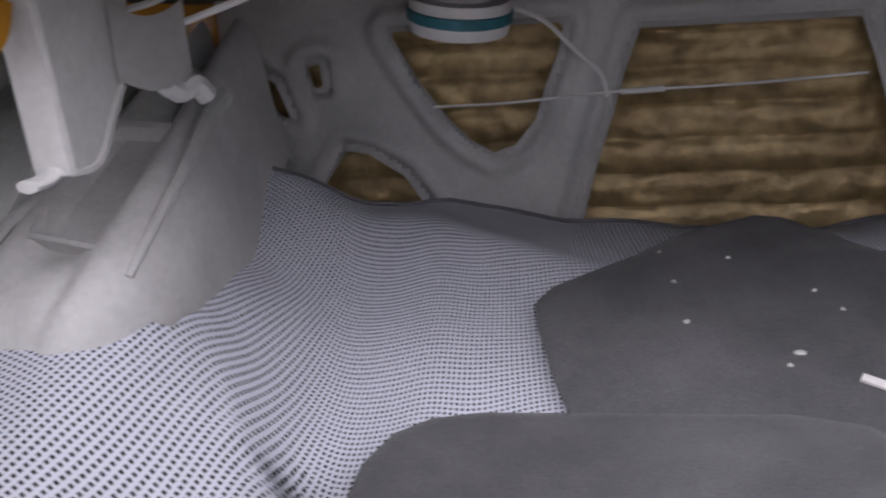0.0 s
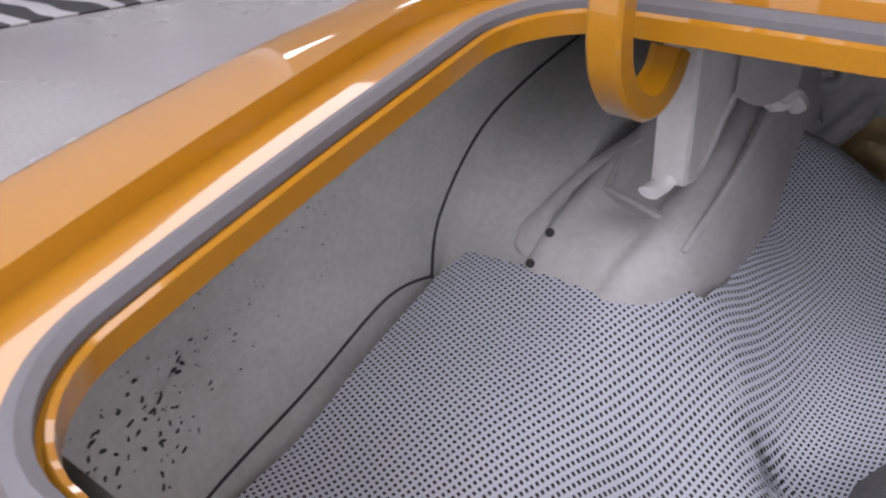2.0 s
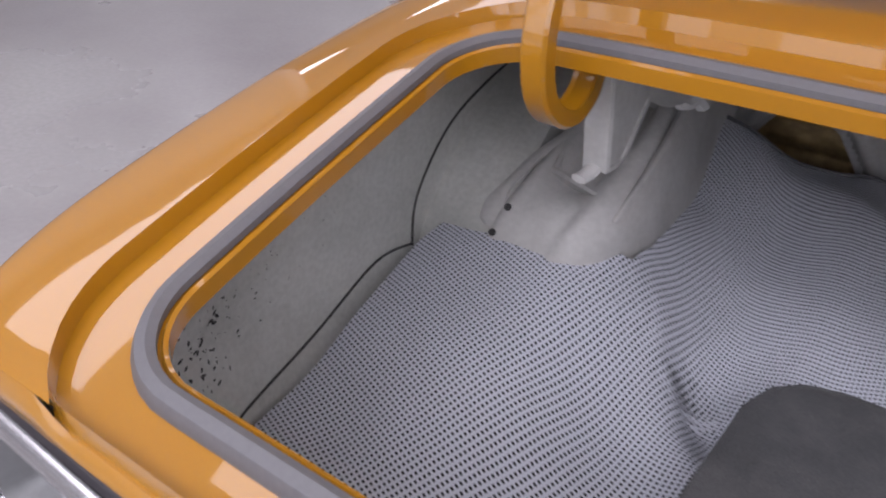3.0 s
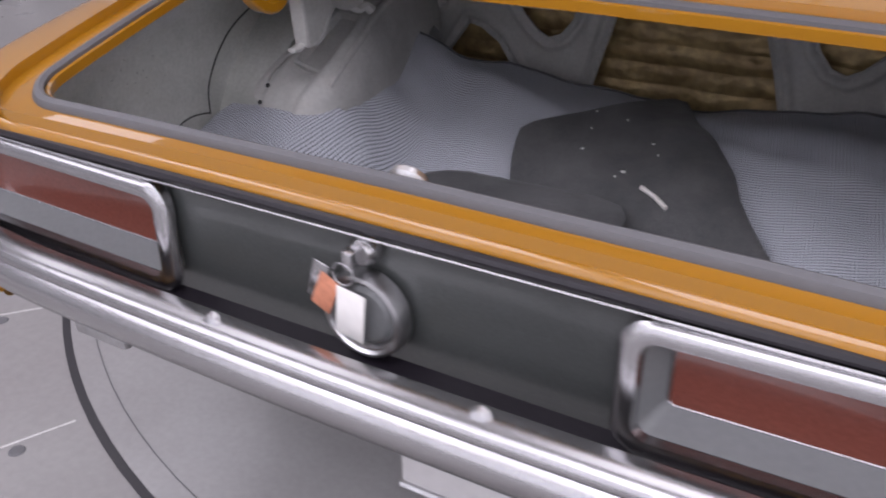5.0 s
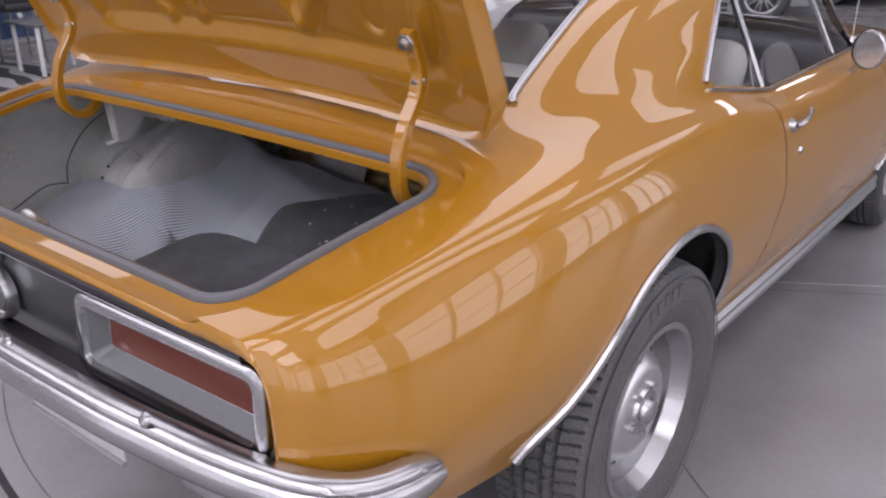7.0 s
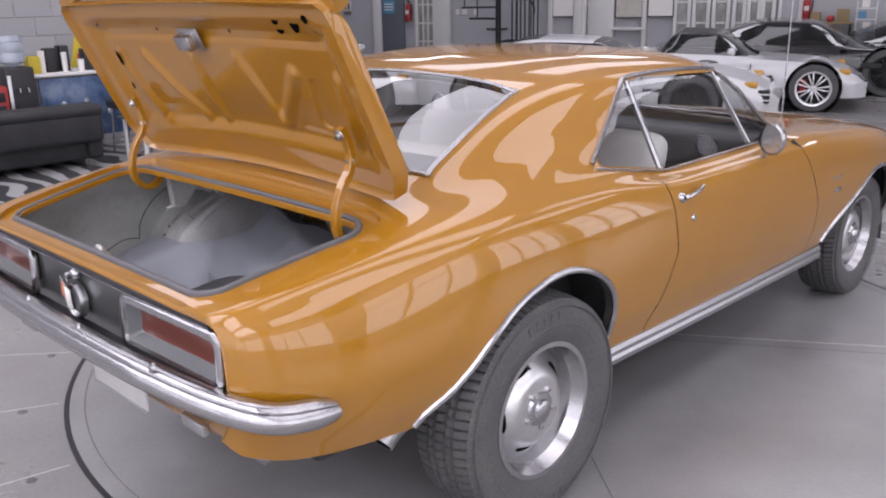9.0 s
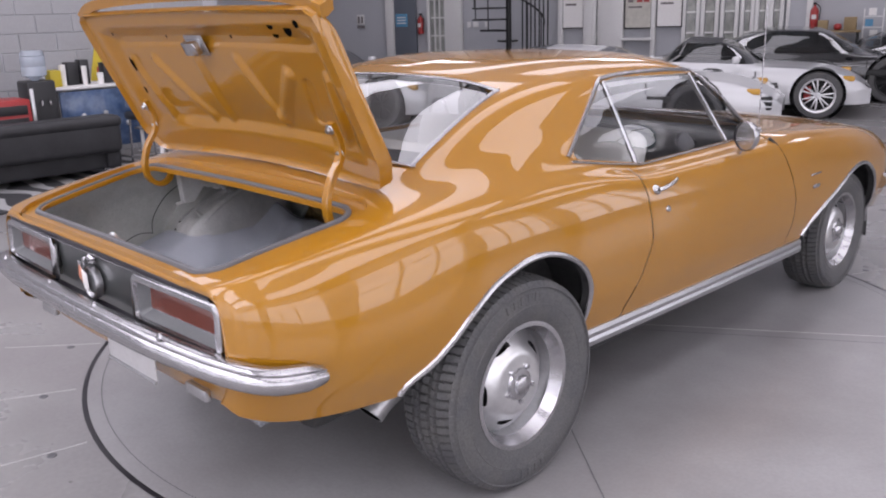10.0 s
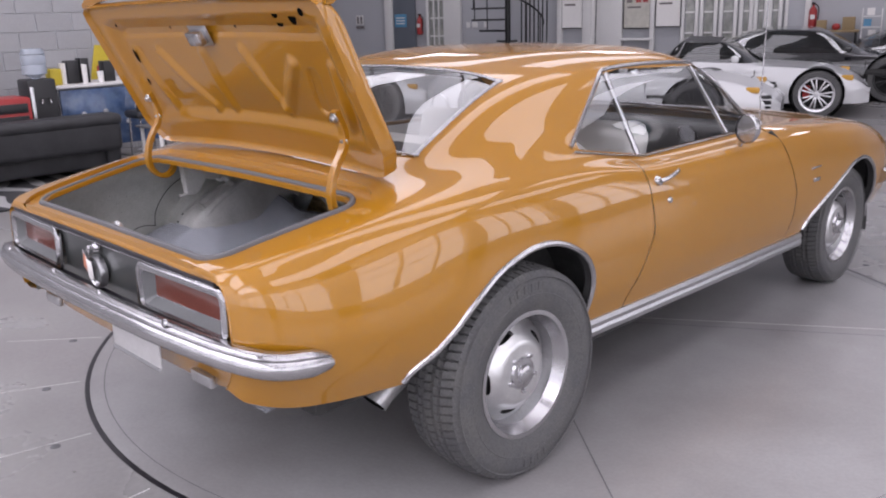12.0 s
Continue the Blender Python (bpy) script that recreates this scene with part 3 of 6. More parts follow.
# rebate wall and inner flange round the trunk opening
ring = []
for k in range(400):
    a = 2 * math.pi * k / 400
    lo_r, hi_r = 0.0, 1.2
    dx, dy = math.cos(a), math.sin(a)
    for _ in range(30):
        mid = (lo_r + hi_r) / 2
        if trunk(mid * dx, .33 + mid * dy) < 0:
            lo_r = mid
        else:
            hi_r = mid
    n = Vector((trunk(lo_r * dx + 1e-3, .33 + lo_r * dy) - trunk(lo_r * dx - 1e-3, .33 + lo_r * dy), trunk(lo_r * dx, .331 + lo_r * dy) - trunk(lo_r * dx, .329 + lo_r * dy))).normalized()
    ring.append((Vector((lo_r * dx, .33 + lo_r * dy)), n))


def trunk_ring(off, dz, ymin=0.047):
    out = []
    for p, n in ring:
        q = p + n * off
        y = max(q.y, ymin)
        out.append(Vector((q.x, y, deck_z(q.x, y) + dz)))
    return out


part("rebate", rings([trunk_ring(STEP, 0.0), trunk_ring(STEP - .002, -DROP)]), M_PAINT, car)
part("trunk_flange", rings([trunk_ring(-.013, -DROP), trunk_ring(-.015, -DROP + .003), trunk_ring(-.018, -DROP + .001), trunk_ring(-.018, -DROP - .014), trunk_ring(-.014, -DROP - .016)]), M_PAINT, car, "orange painted flange round the trunk opening")
seal = []
for off, dz in ((-.011, .001), (-.011, .007), (-.005, .011), (.002, .009), (.005, .003), (.005, -.001)):
    seal.append(trunk_ring(off, -DROP + dz))
part("weather_strip", rings(seal), M_SEAL, car, "grey rubber weather strip")

# glass
panes = cut([q for q in SKIN if .7 < q[0].y < 1.35 and q[0].z > 1.0], lambda p: -rear_glass(p.x, p.y) + .004)
for q in panes:
    for p in q:
        p.z -= 0.006
rear_pane = part("rear_window", from_polys(panes + mirror(panes)), M_GLASS, car, "clear curved rear window")
panes = cut([q for q in SKIN if 2.4 < q[0].y < 3.0 and q[0].z > .94], lambda p: -wind_screen(p.x, p.y) + .004)
for q in panes:
    for p in q:
        p.z -= 0.006
part("windshield", from_polys(panes + mirror(panes)), M_GLASS, car)
panes = cut([q for q in SKIN if 1.36 < q[0].y < 2.8 and q[0].z > .95 and q[0].x > .6], lambda p: -side_glass(p.y, p.z) + .004)
panes = [[p - Vector((.012, 0, 0)) for p in q] for q in panes]
div = lambda z: 1.732 + (1.272 - z) * .18
for name, ps in (("quarter_window", cut(panes, lambda p: div(p.z) - p.y)), ("door_window", cut(panes, lambda p: p.y - div(p.z)))):
    part(name, from_polys(ps), M_GLASS, car)
    part(name, from_polys(mirror(ps)), M_GLASS, car)
for ob in car.children:
    if "window" in ob.name or "windshield" in ob.name:
        ob.visible_shadow = False


def skin_path(pts, top, lift=0.004):
    """A line laid on the skin: top view (x, y) or side view (y, z) points."""
    out = []
    for a, b in pts:
        if top:
            out.append(Vector((a, b, deck_z(a, b) + lift)))
        else:
            s = section(a, 4)
            up = s[np.argmax(s[:, 0]):]
            x = float(np.interp(b, up[:, 1], up[:, 0]))
            out.append(Vector((x + lift, a, b)))
    return out


def flip(path):
    return [Vector((-p.x, p.y, p.z)) for p in path]


BEAD = [(-.009, -.002), (-.007, .005), (0, .007), (.007, .005), (.009, -.002)]
for outl, name in ((((-.600, .815), (-.30, .805), (0, .805), (.30, .805), (.592, .815), (.598, .86), (.556, 1.245), (.535, 1.272), (.30, 1.288), (0, 1.29), (-.30, 1.288), (-.535, 1.272), (-.556, 1.245), (-.598, .86)), "rear_window_trim"),
                   (((-.73, 2.78), (-.40, 2.905), (0, 2.94), (.40, 2.905), (.73, 2.78), (.645, 2.465), (0, 2.455), (-.645, 2.465)), "windshield_trim")):
    part(name, tube(skin_path([(p.x, p.y) for p in curve([(*q, 0) for q in outl], 5, True)], True), 0.0085, 8, closed=True, flat=.7), M_CHROME, car, "bright chrome window trim")
drip = skin_path([(p.x, p.y) for p in curve([(1.375, 1.05, 0), (1.52, 1.155, 0), (1.67, 1.262, 0), (1.75, 1.287, 0), (1.95, 1.292, 0), (2.2, 1.285, 0), (2.39, 1.268, 0)], 6)], False, 0.003)
belt = skin_path([(1.385, 1.035), (1.6, .998), (1.80, .968), (2.1, .968), (2.45, .968), (2.75, .968)], False, 0.004)
post = [Vector((skin_path([(1.732, 1.274)], False, -.008)[0])), Vector((skin_path([(1.786, .975)], False, -.010)[0]))]
vent = [Vector((skin_path([(2.335, 1.262)], False, -.008)[0])), Vector((skin_path([(2.480, .975)], False, -.010)[0]))]
vent_edge = skin_path([(2.40, 1.25), (2.55, 1.14), (2.70, 1.03), (2.75, .99)], False, .002)
for p, r, name in ((drip, .0085, "drip_rail"), (belt, .005, "belt_trim"), (post, .011, "window_post"), (vent, .010, "window_post"), (vent_edge, .006, "vent_frame")):
    part(name, tube(p, r, 8), M_CHROME, car)
    part(name, tube(flip(p), r, 8), M_CHROME, car)

# arch lips, sills
for centre, rad, lo, hi in (((1.02, 0.42), rear_arch_r, 3, 173), ((3.76, 0.34), front_arch_r, -5, 172)):
    for side in (1, -1):
        path = []
        for k in range(49):
            a = radians(lo + (hi - lo) * k / 48)
            y, z = centre[0] + rad(a) * math.cos(a), centre[1] + rad(a) * math.sin(a)
            path.append((side * (side_x(y, z) + .003), y, z))
        part("arch_trim", tube(path, .0105, 8, flat=.8, up=(1, 0, 0)), M_CHROME, car, "bright wheel arch trim")
        tub = []
        for off, inn in ((0.0, .004), (-.004, .03), (.001, .06), (.001, .19), (-.2, .20), (-.36, .20)):
            loop = []
            for k in range(33):
                a = lo - 12 + (hi - lo + 12) * k / 32
                a = radians(a if off <= 0 and inn < .1 else min(a, 138))
                r = .408 + off if off > 0 or inn > .1 else rad(a % (2 * math.pi)) + off
                y, z = centre[0] + r * math.cos(a), centre[1] + r * math.sin(a)
                loop.append((side * (side_x(min(max(y, .05), 4.6), max(z, .42)) - inn), y, z))
            tub.append(loop)
        part("wheel_well", rings(tub, closed=False), M_DARK, car, "black wheel well")
for side in (1, -1):
    path = [(side * (side_x(y, .43) + .0), y, .405 - .012 * (y - 1.4)) for y in np.linspace(1.39, 3.13, 30)]
    part("sill_trim", sweep(path, [(-.012, -.03), (.012, -.03), (.016, -.012), (.010, .0), (.014, .016), (.006, .03), (-.012, .03)]), M_CHROME_DULL, car, "ribbed bright sill trim")
    part("under_sill", box((.12, 1.8, .10), (side * .77, 2.26, .385)), M_DARK, car)
part("underbody", box((1.3, 3.9, .10), (0, 2.3, .42), .02), M_DARK, car)
for s in (1, -1):
    part("door_jamb", tube([(s * (side_x(rear_gap(z), min(z, .90)) - .016 - .03 * ease(.88, .93, z)), rear_gap(z), z) for z in np.linspace(.44, .925, 16)], .012, 6), M_DARK, car)
    part("door_jamb", tube([(s * (side_x(front_gap(z), min(z, .90)) - .016 - .03 * ease(.90, .95, z)), front_gap(z), z) for z in np.linspace(.44, .945, 16)], .012, 6), M_DARK, car)

# tail: black panel, valance, bumper
tail_holes = [outline([(s * .507 - .214, .785 - .060), (s * .507 + .214, .785 - .060), (s * .507 + .214, .785 + .060), (s * .507 - .214, .785 + .060)], .02) for s in (1, -1)]
tail = []
for i in range(100):
    for j in range(16):
        tail.append([Vector((-.752 + 1.504 * (i + a) / 100, 0, .68 + .195 * (j + b) / 16)) for a, b in ((0, 0), (1, 0), (1, 1), (0, 1))])
tail = cut(tail, lambda p: min(min(h(p.x, p.z) for h in tail_holes), side_x(.045, p.z) - .003 - abs(p.x)))
for q in tail:
    for k, p in enumerate(q):
        q[k] = Vector((p.x, .058 + .018 * (p.x / .752) ** 4 - .01 * (p.z - .68) / .195 + .006 * ease(.74, .69, p.z), p.z))
part("tail_panel", from_polys(tail), M_BLACK, car, "satin black tail panel")
part("tail_trim", tube(curve([(-.690, .047, .868), (-.4, .040, .871), (0, .038, .872), (.4, .040, .871), (.690, .047, .868)], 8), .0065, 8), M_TRIM_AND_SHADE, car, "dark strip above the tail panel")
part("tail_trim", tube(curve([(-.690, .044, .860), (-.4, .036, .862), (0, .034, .863), (.4, .036, .862), (.690, .044, .860)], 8), .002, 6), M_CHROME, car)
rim = [(float(x), float(z) - (DROP * ease(STEP + .006, STEP - .006, trunk(x, .047)) if z > .86 else 0)) for x, z in section(.045, 8) if z > .50]
tail_rows = [[], [], [], []]
for x, z in rim:
    ix, iz = min(x, .752), min(z, .868)
    if z > .868 and x > .70:
        ix = min(ix, x - .004)
    tail_rows[0].append((x, .0455, z))
    tail_rows[1].append((x + (ix - x) * .25, .040, z + (iz - z) * .3))
    tail_rows[2].append((x + (ix - x) * .7, .040, z + (iz - z) * .75))
    tail_rows[3].append((ix - .002, .088 if z < .85 else .048 + .04 * ease(.868, .85, z), iz))
for side in (1, -1):
    part("tail_edge", rings([[(side * x, y, z) for x, y, z in r] for r in tail_rows], closed=False), M_PAINT, car, sharp=60)


def valance(u, v):
    x = (u * 2 - 1)
    z = .67 - v * (.155 - .075 * abs(x) ** 5)
    half = side_x(.060, max(z, .58)) - .003
    return (max(x * half, -.66), .060 + .05 * v ** 1.5 * (1 - abs(x) ** 6) + .014 * abs(x) ** 8, z)


part("rear_valance", sheet(48, 10, valance), M_PAINT, car, "orange rear valance below the bumper")
bp = [(.862, .245, .655), (.866, .18, .664), (.848, .105, .676), (.800, .050, .692), (.70, .008, .708), (.56, -.018, .718), (.4, -.034, .724)]
bp = curve([(-x, y, z) for x, y, z in bp] + [(0, -.042, .726)] + bp[::-1], 7)
prof = [(-.015, -.040), (.010, -.040), (.026, -.029), (.033, -.010), (.030, .006), (.022, .013), (.025, .021), (.017, .031), (0, .034), (-.015, .031)]
loops = []
for i, p in enumerate(bp):
    d = (bp[min(i + 1, len(bp) - 1)] - bp[max(i - 1, 0)]).normalized()
    s = d.cross(Vector((0, 0, 1))).normalized()
    e = min(i, len(bp) - 1 - i) / 10
    k = math.sqrt(min(1, .40 + e * 1.0)) if e < .6 else 1
    loops.append([p + s * x + Vector((0, 0, z * k)) for x, z in prof])
part("rear_bumper", rings(loops, first=True, last=True), M_CHROME, car, "slim wraparound chrome rear bumper", sharp=60)
for x in (-.56, -.15, .18, .56):
    part("bumper_bolt", lathe([(0, .006), (.008, .005), (.012, 0)], 14, axis="z", m=pose(x, -.046 + .03 * abs(x) ** 2, .757, 62)), M_CHROME, car)
# black sheet standing in for the shade between tail panel and bumper
part("bumper_shadow_strip", sheet(30, 2, lambda u, v: ((u * 2 - 1) * .75, .045 + .012 * (u * 2 - 1) ** 4 - .05 * v, .715 - .01 * v)), M_TRIM_AND_SHADE, car)
plate = part("dealer_plate", box((.31, .006, .125), (.185, .045, .598), .004), M_PLATE, car, "white dealer plate with plain bars")
for k in range(3):
    part("plate_bar", box((.035, .002, .03), (.075 + .045 * k, .0405, .640)), M_CHROME_DULL, plate)
part("plate_frame", tube([(.030, .041, .534), (.340, .041, .534)], .005, 6), M_CHROME_DULL, plate)
for s in (1, -1):
    part("reverse_lamp", box((.11, .02, .035), (s * .52, .075, .555), .006), M_CHROME_DULL, car, "small clear reversing lamp")
    pipe = [(.60, .90, .41, .034), (.598, .80, .392, .036), (.594, .72, .366, .039), (.588, .660, .336, .041), (.582, .620, .306, .042), (.582, .620, .306, .038), (.588, .660, .336, .036), (.592, .71, .36, .030)]
    turned = []
    for j, (x, y, z, r) in enumerate(pipe):
        lean = -.75 if 3 < j < 6 else -.35
        turned.append([(s * (x + r * 1.12 * math.cos(q)), y + lean * r * math.sin(q), z + r * .86 * math.sin(q)) for q in np.linspace(0, 2 * math.pi, 28, endpoint=False)])
    part("exhaust_mouth", rings([turned[5], [tuple(Vector(p) * .6 + Vector(q) * .4) for p, q in zip(turned[5], turned[6])]], last=True), M_HOLE, car)
    part("exhaust_tip", rings(turned[:6]), M_SILVER_PIPE, car, "turned-down chrome exhaust tip", sharp=60)

# tail lights
for s in (1, -1):
    lamp_ob = part("tail_light", rings([[(x, -.008, z) for x, z in rounded(.455, .148, .030)], [(x, -.020, z) for x, z in rounded(.455, .148, .030)], [(x, -.026, z) for x, z in rounded(.441, .134, .026)],
                                        [(x, -.024, z) for x, z in rounded(.415, .108, .018)], [(x, -.012, z) for x, z in rounded(.409, .102, .016)]]), M_CHROME, car, "tail light with a chrome bezel", sharp=50,
                   at=pose(s * .507, .055, .785, -2, 0, s * 1.6))
    part("housing", rings([[(x, -.014, z) for x, z in rounded(.409, .102, .016)], [(x + s * .002, .018, z + .008) for x, z in rounded(.372, .078, .008)]]), M_SILVER, lamp_ob, "silver recessed housing")
    part("lens", rings([[(x + s * .002, .019, z + .008) for x, z in rounded(.374, .080, .006)], [(x + s * .002, .013, z + .008) for x, z in rounded(.368, .074, .006)]], last=True), M_LENS, lamp_ob, "ribbed dark red lens", smooth=False)
    part("lens_rim", tube([(x + s * .002, .016, z + .008) for x, z in rounded(.372, .078, .008)], .0025, 6, closed=True), M_CHROME, lamp_ob)

# fuel cap, lock, key and tag
cap = part("fuel_cap", lathe([(0, .012), (.036, .012), (.040, .018), (.047, .018), (.051, .012), (.0515, 0)], 40, m=pose(0, .045, .770, 0, 0, -90)), M_CHROME_DULL, car, "round chrome fuel filler cap")
part("cap_centre", lathe([(0, .019), (.030, .017), (.036, .012)], 32, m=pose(0, .045, .770, 0, 0, -90)), M_SILVER, cap)
part("cap_ring", lathe([(.041, .012), (.042, .0185), (.045, .0215), (.049, .0205), (.052, .012), (.052, 0)], 48, m=pose(0, .0445, .770, 0, 0, -90)), M_CHROME_DULL, cap, "pale raised rim of the cap")
part("trunk_lock", lathe([(0, .018), (.012, .018), (.017, .010), (.018, 0)], 24, m=pose(0, .045, .846, 0, 0, -90)), M_CHROME, car, "chrome trunk lock cylinder")
latch = part("latch_striker", box((.070, .036, .016), (0, .118, .882), .004), M_CHROME_DULL, car, "bare metal trunk latch striker")
part("striker_loop", tube(curve([(-.006, .118, .878), (-.008, .114, .894), (.0, .110, .905), (.016, .110, .906), (.024, .114, .896), (.026, .118, .878)], 5), .009, 8), M_STEEL, latch)
key = thing("key_ring", pose(0, .02, .838), "key in the trunk lock with a white paper tag", "keys")
part("key", box((.014, .03, .022), (-.006, .008, .004), .003), M_CHROME, key)
part("ring", tube([(-.012 + .013 * math.cos(a), -.006, -.012 + .013 * math.sin(a)) for a in np.linspace(0, 2 * math.pi, 20, endpoint=False)], .0014, 6, closed=True), M_CHROME, key)
part("tag", box((.036, .002, .066), (.004, -.012, -.060), .0008, m=pose(0, 0, 0, 6, 10, 0)), M_PAPER, key, "white paper key tag")
part("spare_key", box((.02, .003, .052), (-.035, -.006, -.045), .001, m=pose(0, 0, 0, 4, 20, 0)), M_CHROME, key)
part("printed_tag", box((.026, .002, .050), (-.016, -.0095, -.056), .0008, m=pose(0, 0, 0, 6, 26, 0)), material("orange_print", (0.55, 0.22, 0.13), 0.7, grain=0.15, scale=120), key, "orange printed paper tag")


# ---- wheels ----
def wheel(name, m, r, width, rim, label):
    hub = new(name)
    hub.parent, hub.matrix_local = car, m
    hub["label"] = label
    w = width / 2
    prof = [(rim - .012, -w * .70), (rim + .004, -w * .84), (rim + (r - rim) * .35, -w * .99), (rim + (r - rim) * .62, -w), (r * .925, -w * .94), (r * .968, -w * .865)]
    grooves = []
    for k in range(29):
        s = -w * .82 + 2 * w * .82 * k / 28
        grooves.append(len(prof) if k in (7, 11, 17, 21) else -1)
        prof.append((r - .020 * (abs(s) / w) ** 3 - (.016 if k in (7, 11, 17, 21) else 0), s))
    prof += [(a, -b) for a, b in reversed(prof[:6])]

    def tread(a, j):
        if j < 6 or j > 34:
            if j in (5, 35):
                return -.006 if (a * 57.296 / 2.3) % 2 < .27 else 0
            return 0
        k = j - 6
        rib = 0 if k < 7 else 1 if k < 11 else 2 if k < 17 else 3 if k < 21 else 4
        ph = a * 57.296 / 2.3 + (k - 14) * (.09 if rib in (0, 2, 4) else -.16) + rib * .5
        return -.012 if ph % 2 < .28 else 0

    part("tyre", lathe(prof, 600, swell=tread), M_RUBBER, hub, "black tyre with a worn block tread", sharp=40)
    for q in (.42, .80):
        part("sidewall_rib", lathe([(rim + (r - rim) * q - .004, w * .985), (rim + (r - rim) * q, w * 1.006), (rim + (r - rim) * q + .004, w * .985)], 72), M_RUBBER, hub)
    part("trim_ring", lathe([(rim - .004, w * .74), (rim + .006, w * .80), (rim + .004, w * .86), (rim - .012, w * .86), (rim - .022, w * .70), (rim - .034, w * .52)], 72), M_CHROME, hub, "chrome trim ring")
    face = []
    radii = [.0, .03, .055, .070, .080, .088, .098, .110, .122, .134, .146, .158]
    k = (rim - .034) / .158
    depth = lambda q: w * (.52 - .10 * ease(.146, .158, q) + .0) - .035 + .050 * ease(.150, .085, q) - .0 * q
    seg = 120
    for i in range(seg):
        a0, a1 = 2 * math.pi * i / seg, 2 * math.pi * (i + 1) / seg
        for q0, q1 in zip(radii, radii[1:]):
            poly = [Vector((depth(q), q * k * math.cos(a), q * k * math.sin(a))) for q, a in ((q0, a0), (q1, a0), (q1, a1), (q0, a1))]
            if q0 == 0:
                poly = poly[1:]
                poly = [poly[0], poly[1], Vector((depth(0), 0, 0))]
            face.append(poly)

    def slot(p):
        a, q = math.atan2(p.z, p.y), math.hypot(p.y, p.z) / k
        b = (a + .3) % (2 * math.pi / 5) - math.pi / 5
        return ((b * q) / .034) ** 2 + ((q - .124) / .0095) ** 2 - 1

    part("wheel_disc", from_polys(cut(face, slot)), M_STEEL, hub, "slotted silver rally wheel disc")
    # flat dark disc standing in for the shade behind the slots
    part("slot_shadow", lathe([(0, w * .1), (rim - .03, w * .1)], 40), M_DARK, hub)
    part("barrel", lathe([(rim - .034, w * .52), (rim - .036, -w * .6)], 48), M_CHROME_DULL, hub)
    part("centre_cap", lathe([(0, depth(0) + .026), (.022, depth(0) + .025), (.030, depth(0) + .020), (.034, depth(0) + .010), (.052, depth(0) + .008), (.056, depth(0))], 40), M_CHROME, hub, "chrome centre cap")
    for i in range(5):
        a = 2 * math.pi * (i + .5) / 5
        part("lug_nut", lathe([(0, .012), (.008, .010), (.009, 0)], 10, m=Matrix.Translation((depth(.07), .062 * math.cos(a), .062 * math.sin(a)))), M_CHROME, hub)
    for k in range(9):
        a = radians(-28 + 6.5 * k + (150 if k > 4 else 0))
        rr = rim + (r - rim) * .60
        part("sidewall_bar", box((.004, .022, .030), (w * 1.0, 0, rr), .003, 1, m=Matrix.Rotation(a, 4, "X")), M_RUBBER, hub)
    part("valve_stem", tube([(w * .5, .0, rim - .05), (w * .72, .0, rim - .052)], .004, 6), M_DARK, hub)
    return hub


wheel("rear_wheel", pose(.790, REAR_Y, REAR_Z, 20), REAR_R, .23, .213, "wide rear tyre on a slotted steel wheel")
wheel("rear_wheel", pose(-.790, REAR_Y, REAR_Z, -35, 0, 180), REAR_R, .23, .213, "wide rear tyre on a slotted steel wheel")
wheel("front_wheel", pose(.725, FRONT_Y, FRONT_Z, -15), FRONT_R, .215, .206, "front tyre on a slotted steel wheel")
wheel("front_wheel", pose(-.725, FRONT_Y, FRONT_Z, 35, 0, 180), FRONT_R, .215, .206, "front tyre on a slotted steel wheel")

# ---- door furniture, emblems, mirror, aerial, front ----
for s, dr in ((1, door_r), (-1, door_l)):
    hx = side_x(1.80, .885)
    h = part("door_handle", lathe([(0, .020), (.014, .018), (.018, .008), (.020, 0)], 24, m=pose(s * (hx - .004), 1.775, .885, 0, 0, 0 if s > 0 else 180)), M_CHROME, dr, "chrome door handle")
    part("pull", tube(curve([(s * (hx + .016), 1.775, .887), (s * (hx + .026), 1.80, .894), (s * (hx + .022), 1.865, .904), (s * (hx + .012), 1.90, .908)], 5), .0065, 8, flat=1.3), M_CHROME, h)
    part("door_lock", lathe([(0, .008), (.010, .007), (.013, 0)], 20, m=pose(s * side_x(1.84, .805), 1.84, .805, 0, 0, 0 if s > 0 else 180)), M_CHROME, dr)
    mir = part("door_mirror", lathe([(0, .0), (.030, .004), (.048, .014), (.055, .030), (.054, .040), (.050, .042)], 32, m=pose(s * .905, 2.415, 1.008, 0, 0, -100 if s > 0 else -80) @ pose(-.04, 0, 0) @ Matrix.Diagonal((1.3, 1, 1.15, 1))), M_CHROME, dr, "round chrome door mirror")
    part("mirror_glass", lathe([(0, .036), (.050, .036)], 32, m=pose(s * .905, 2.415, 1.008, 0, 0, -100 if s > 0 else -80) @ pose(-.04, 0, 0) @ Matrix.Diagonal((1.3, 1, 1.15, 1))), M_CHROME, mir)
    part("mirror_stalk", tube([(s * .895, 2.44, .988), (s * .868, 2.455, .950), (s * .850, 2.46, .925)], .010, 8), M_CHROME, mir)
    for k, z in ((0, .700), (1, .640)):
        part("fender_emblem", box((.008, .11 if k == 0 else .07, .007 if k == 0 else .018), (s * (side_x(3.17, z + .04) + .003), 3.16 if k == 0 else 3.17, z + .04), .0015), M_CHROME, car, "plain chrome emblem bar")
    part("front_bumper_end", tube(curve([(s * .10, 4.72, .49), (s * .5, 4.68, .50), (s * .76, 4.52, .515), (s * .835, 4.30, .53), (s * .84, 4.20, .535)], 6), .045, 10, flat=1.0), M_CHROME, car, "chrome front bumper")
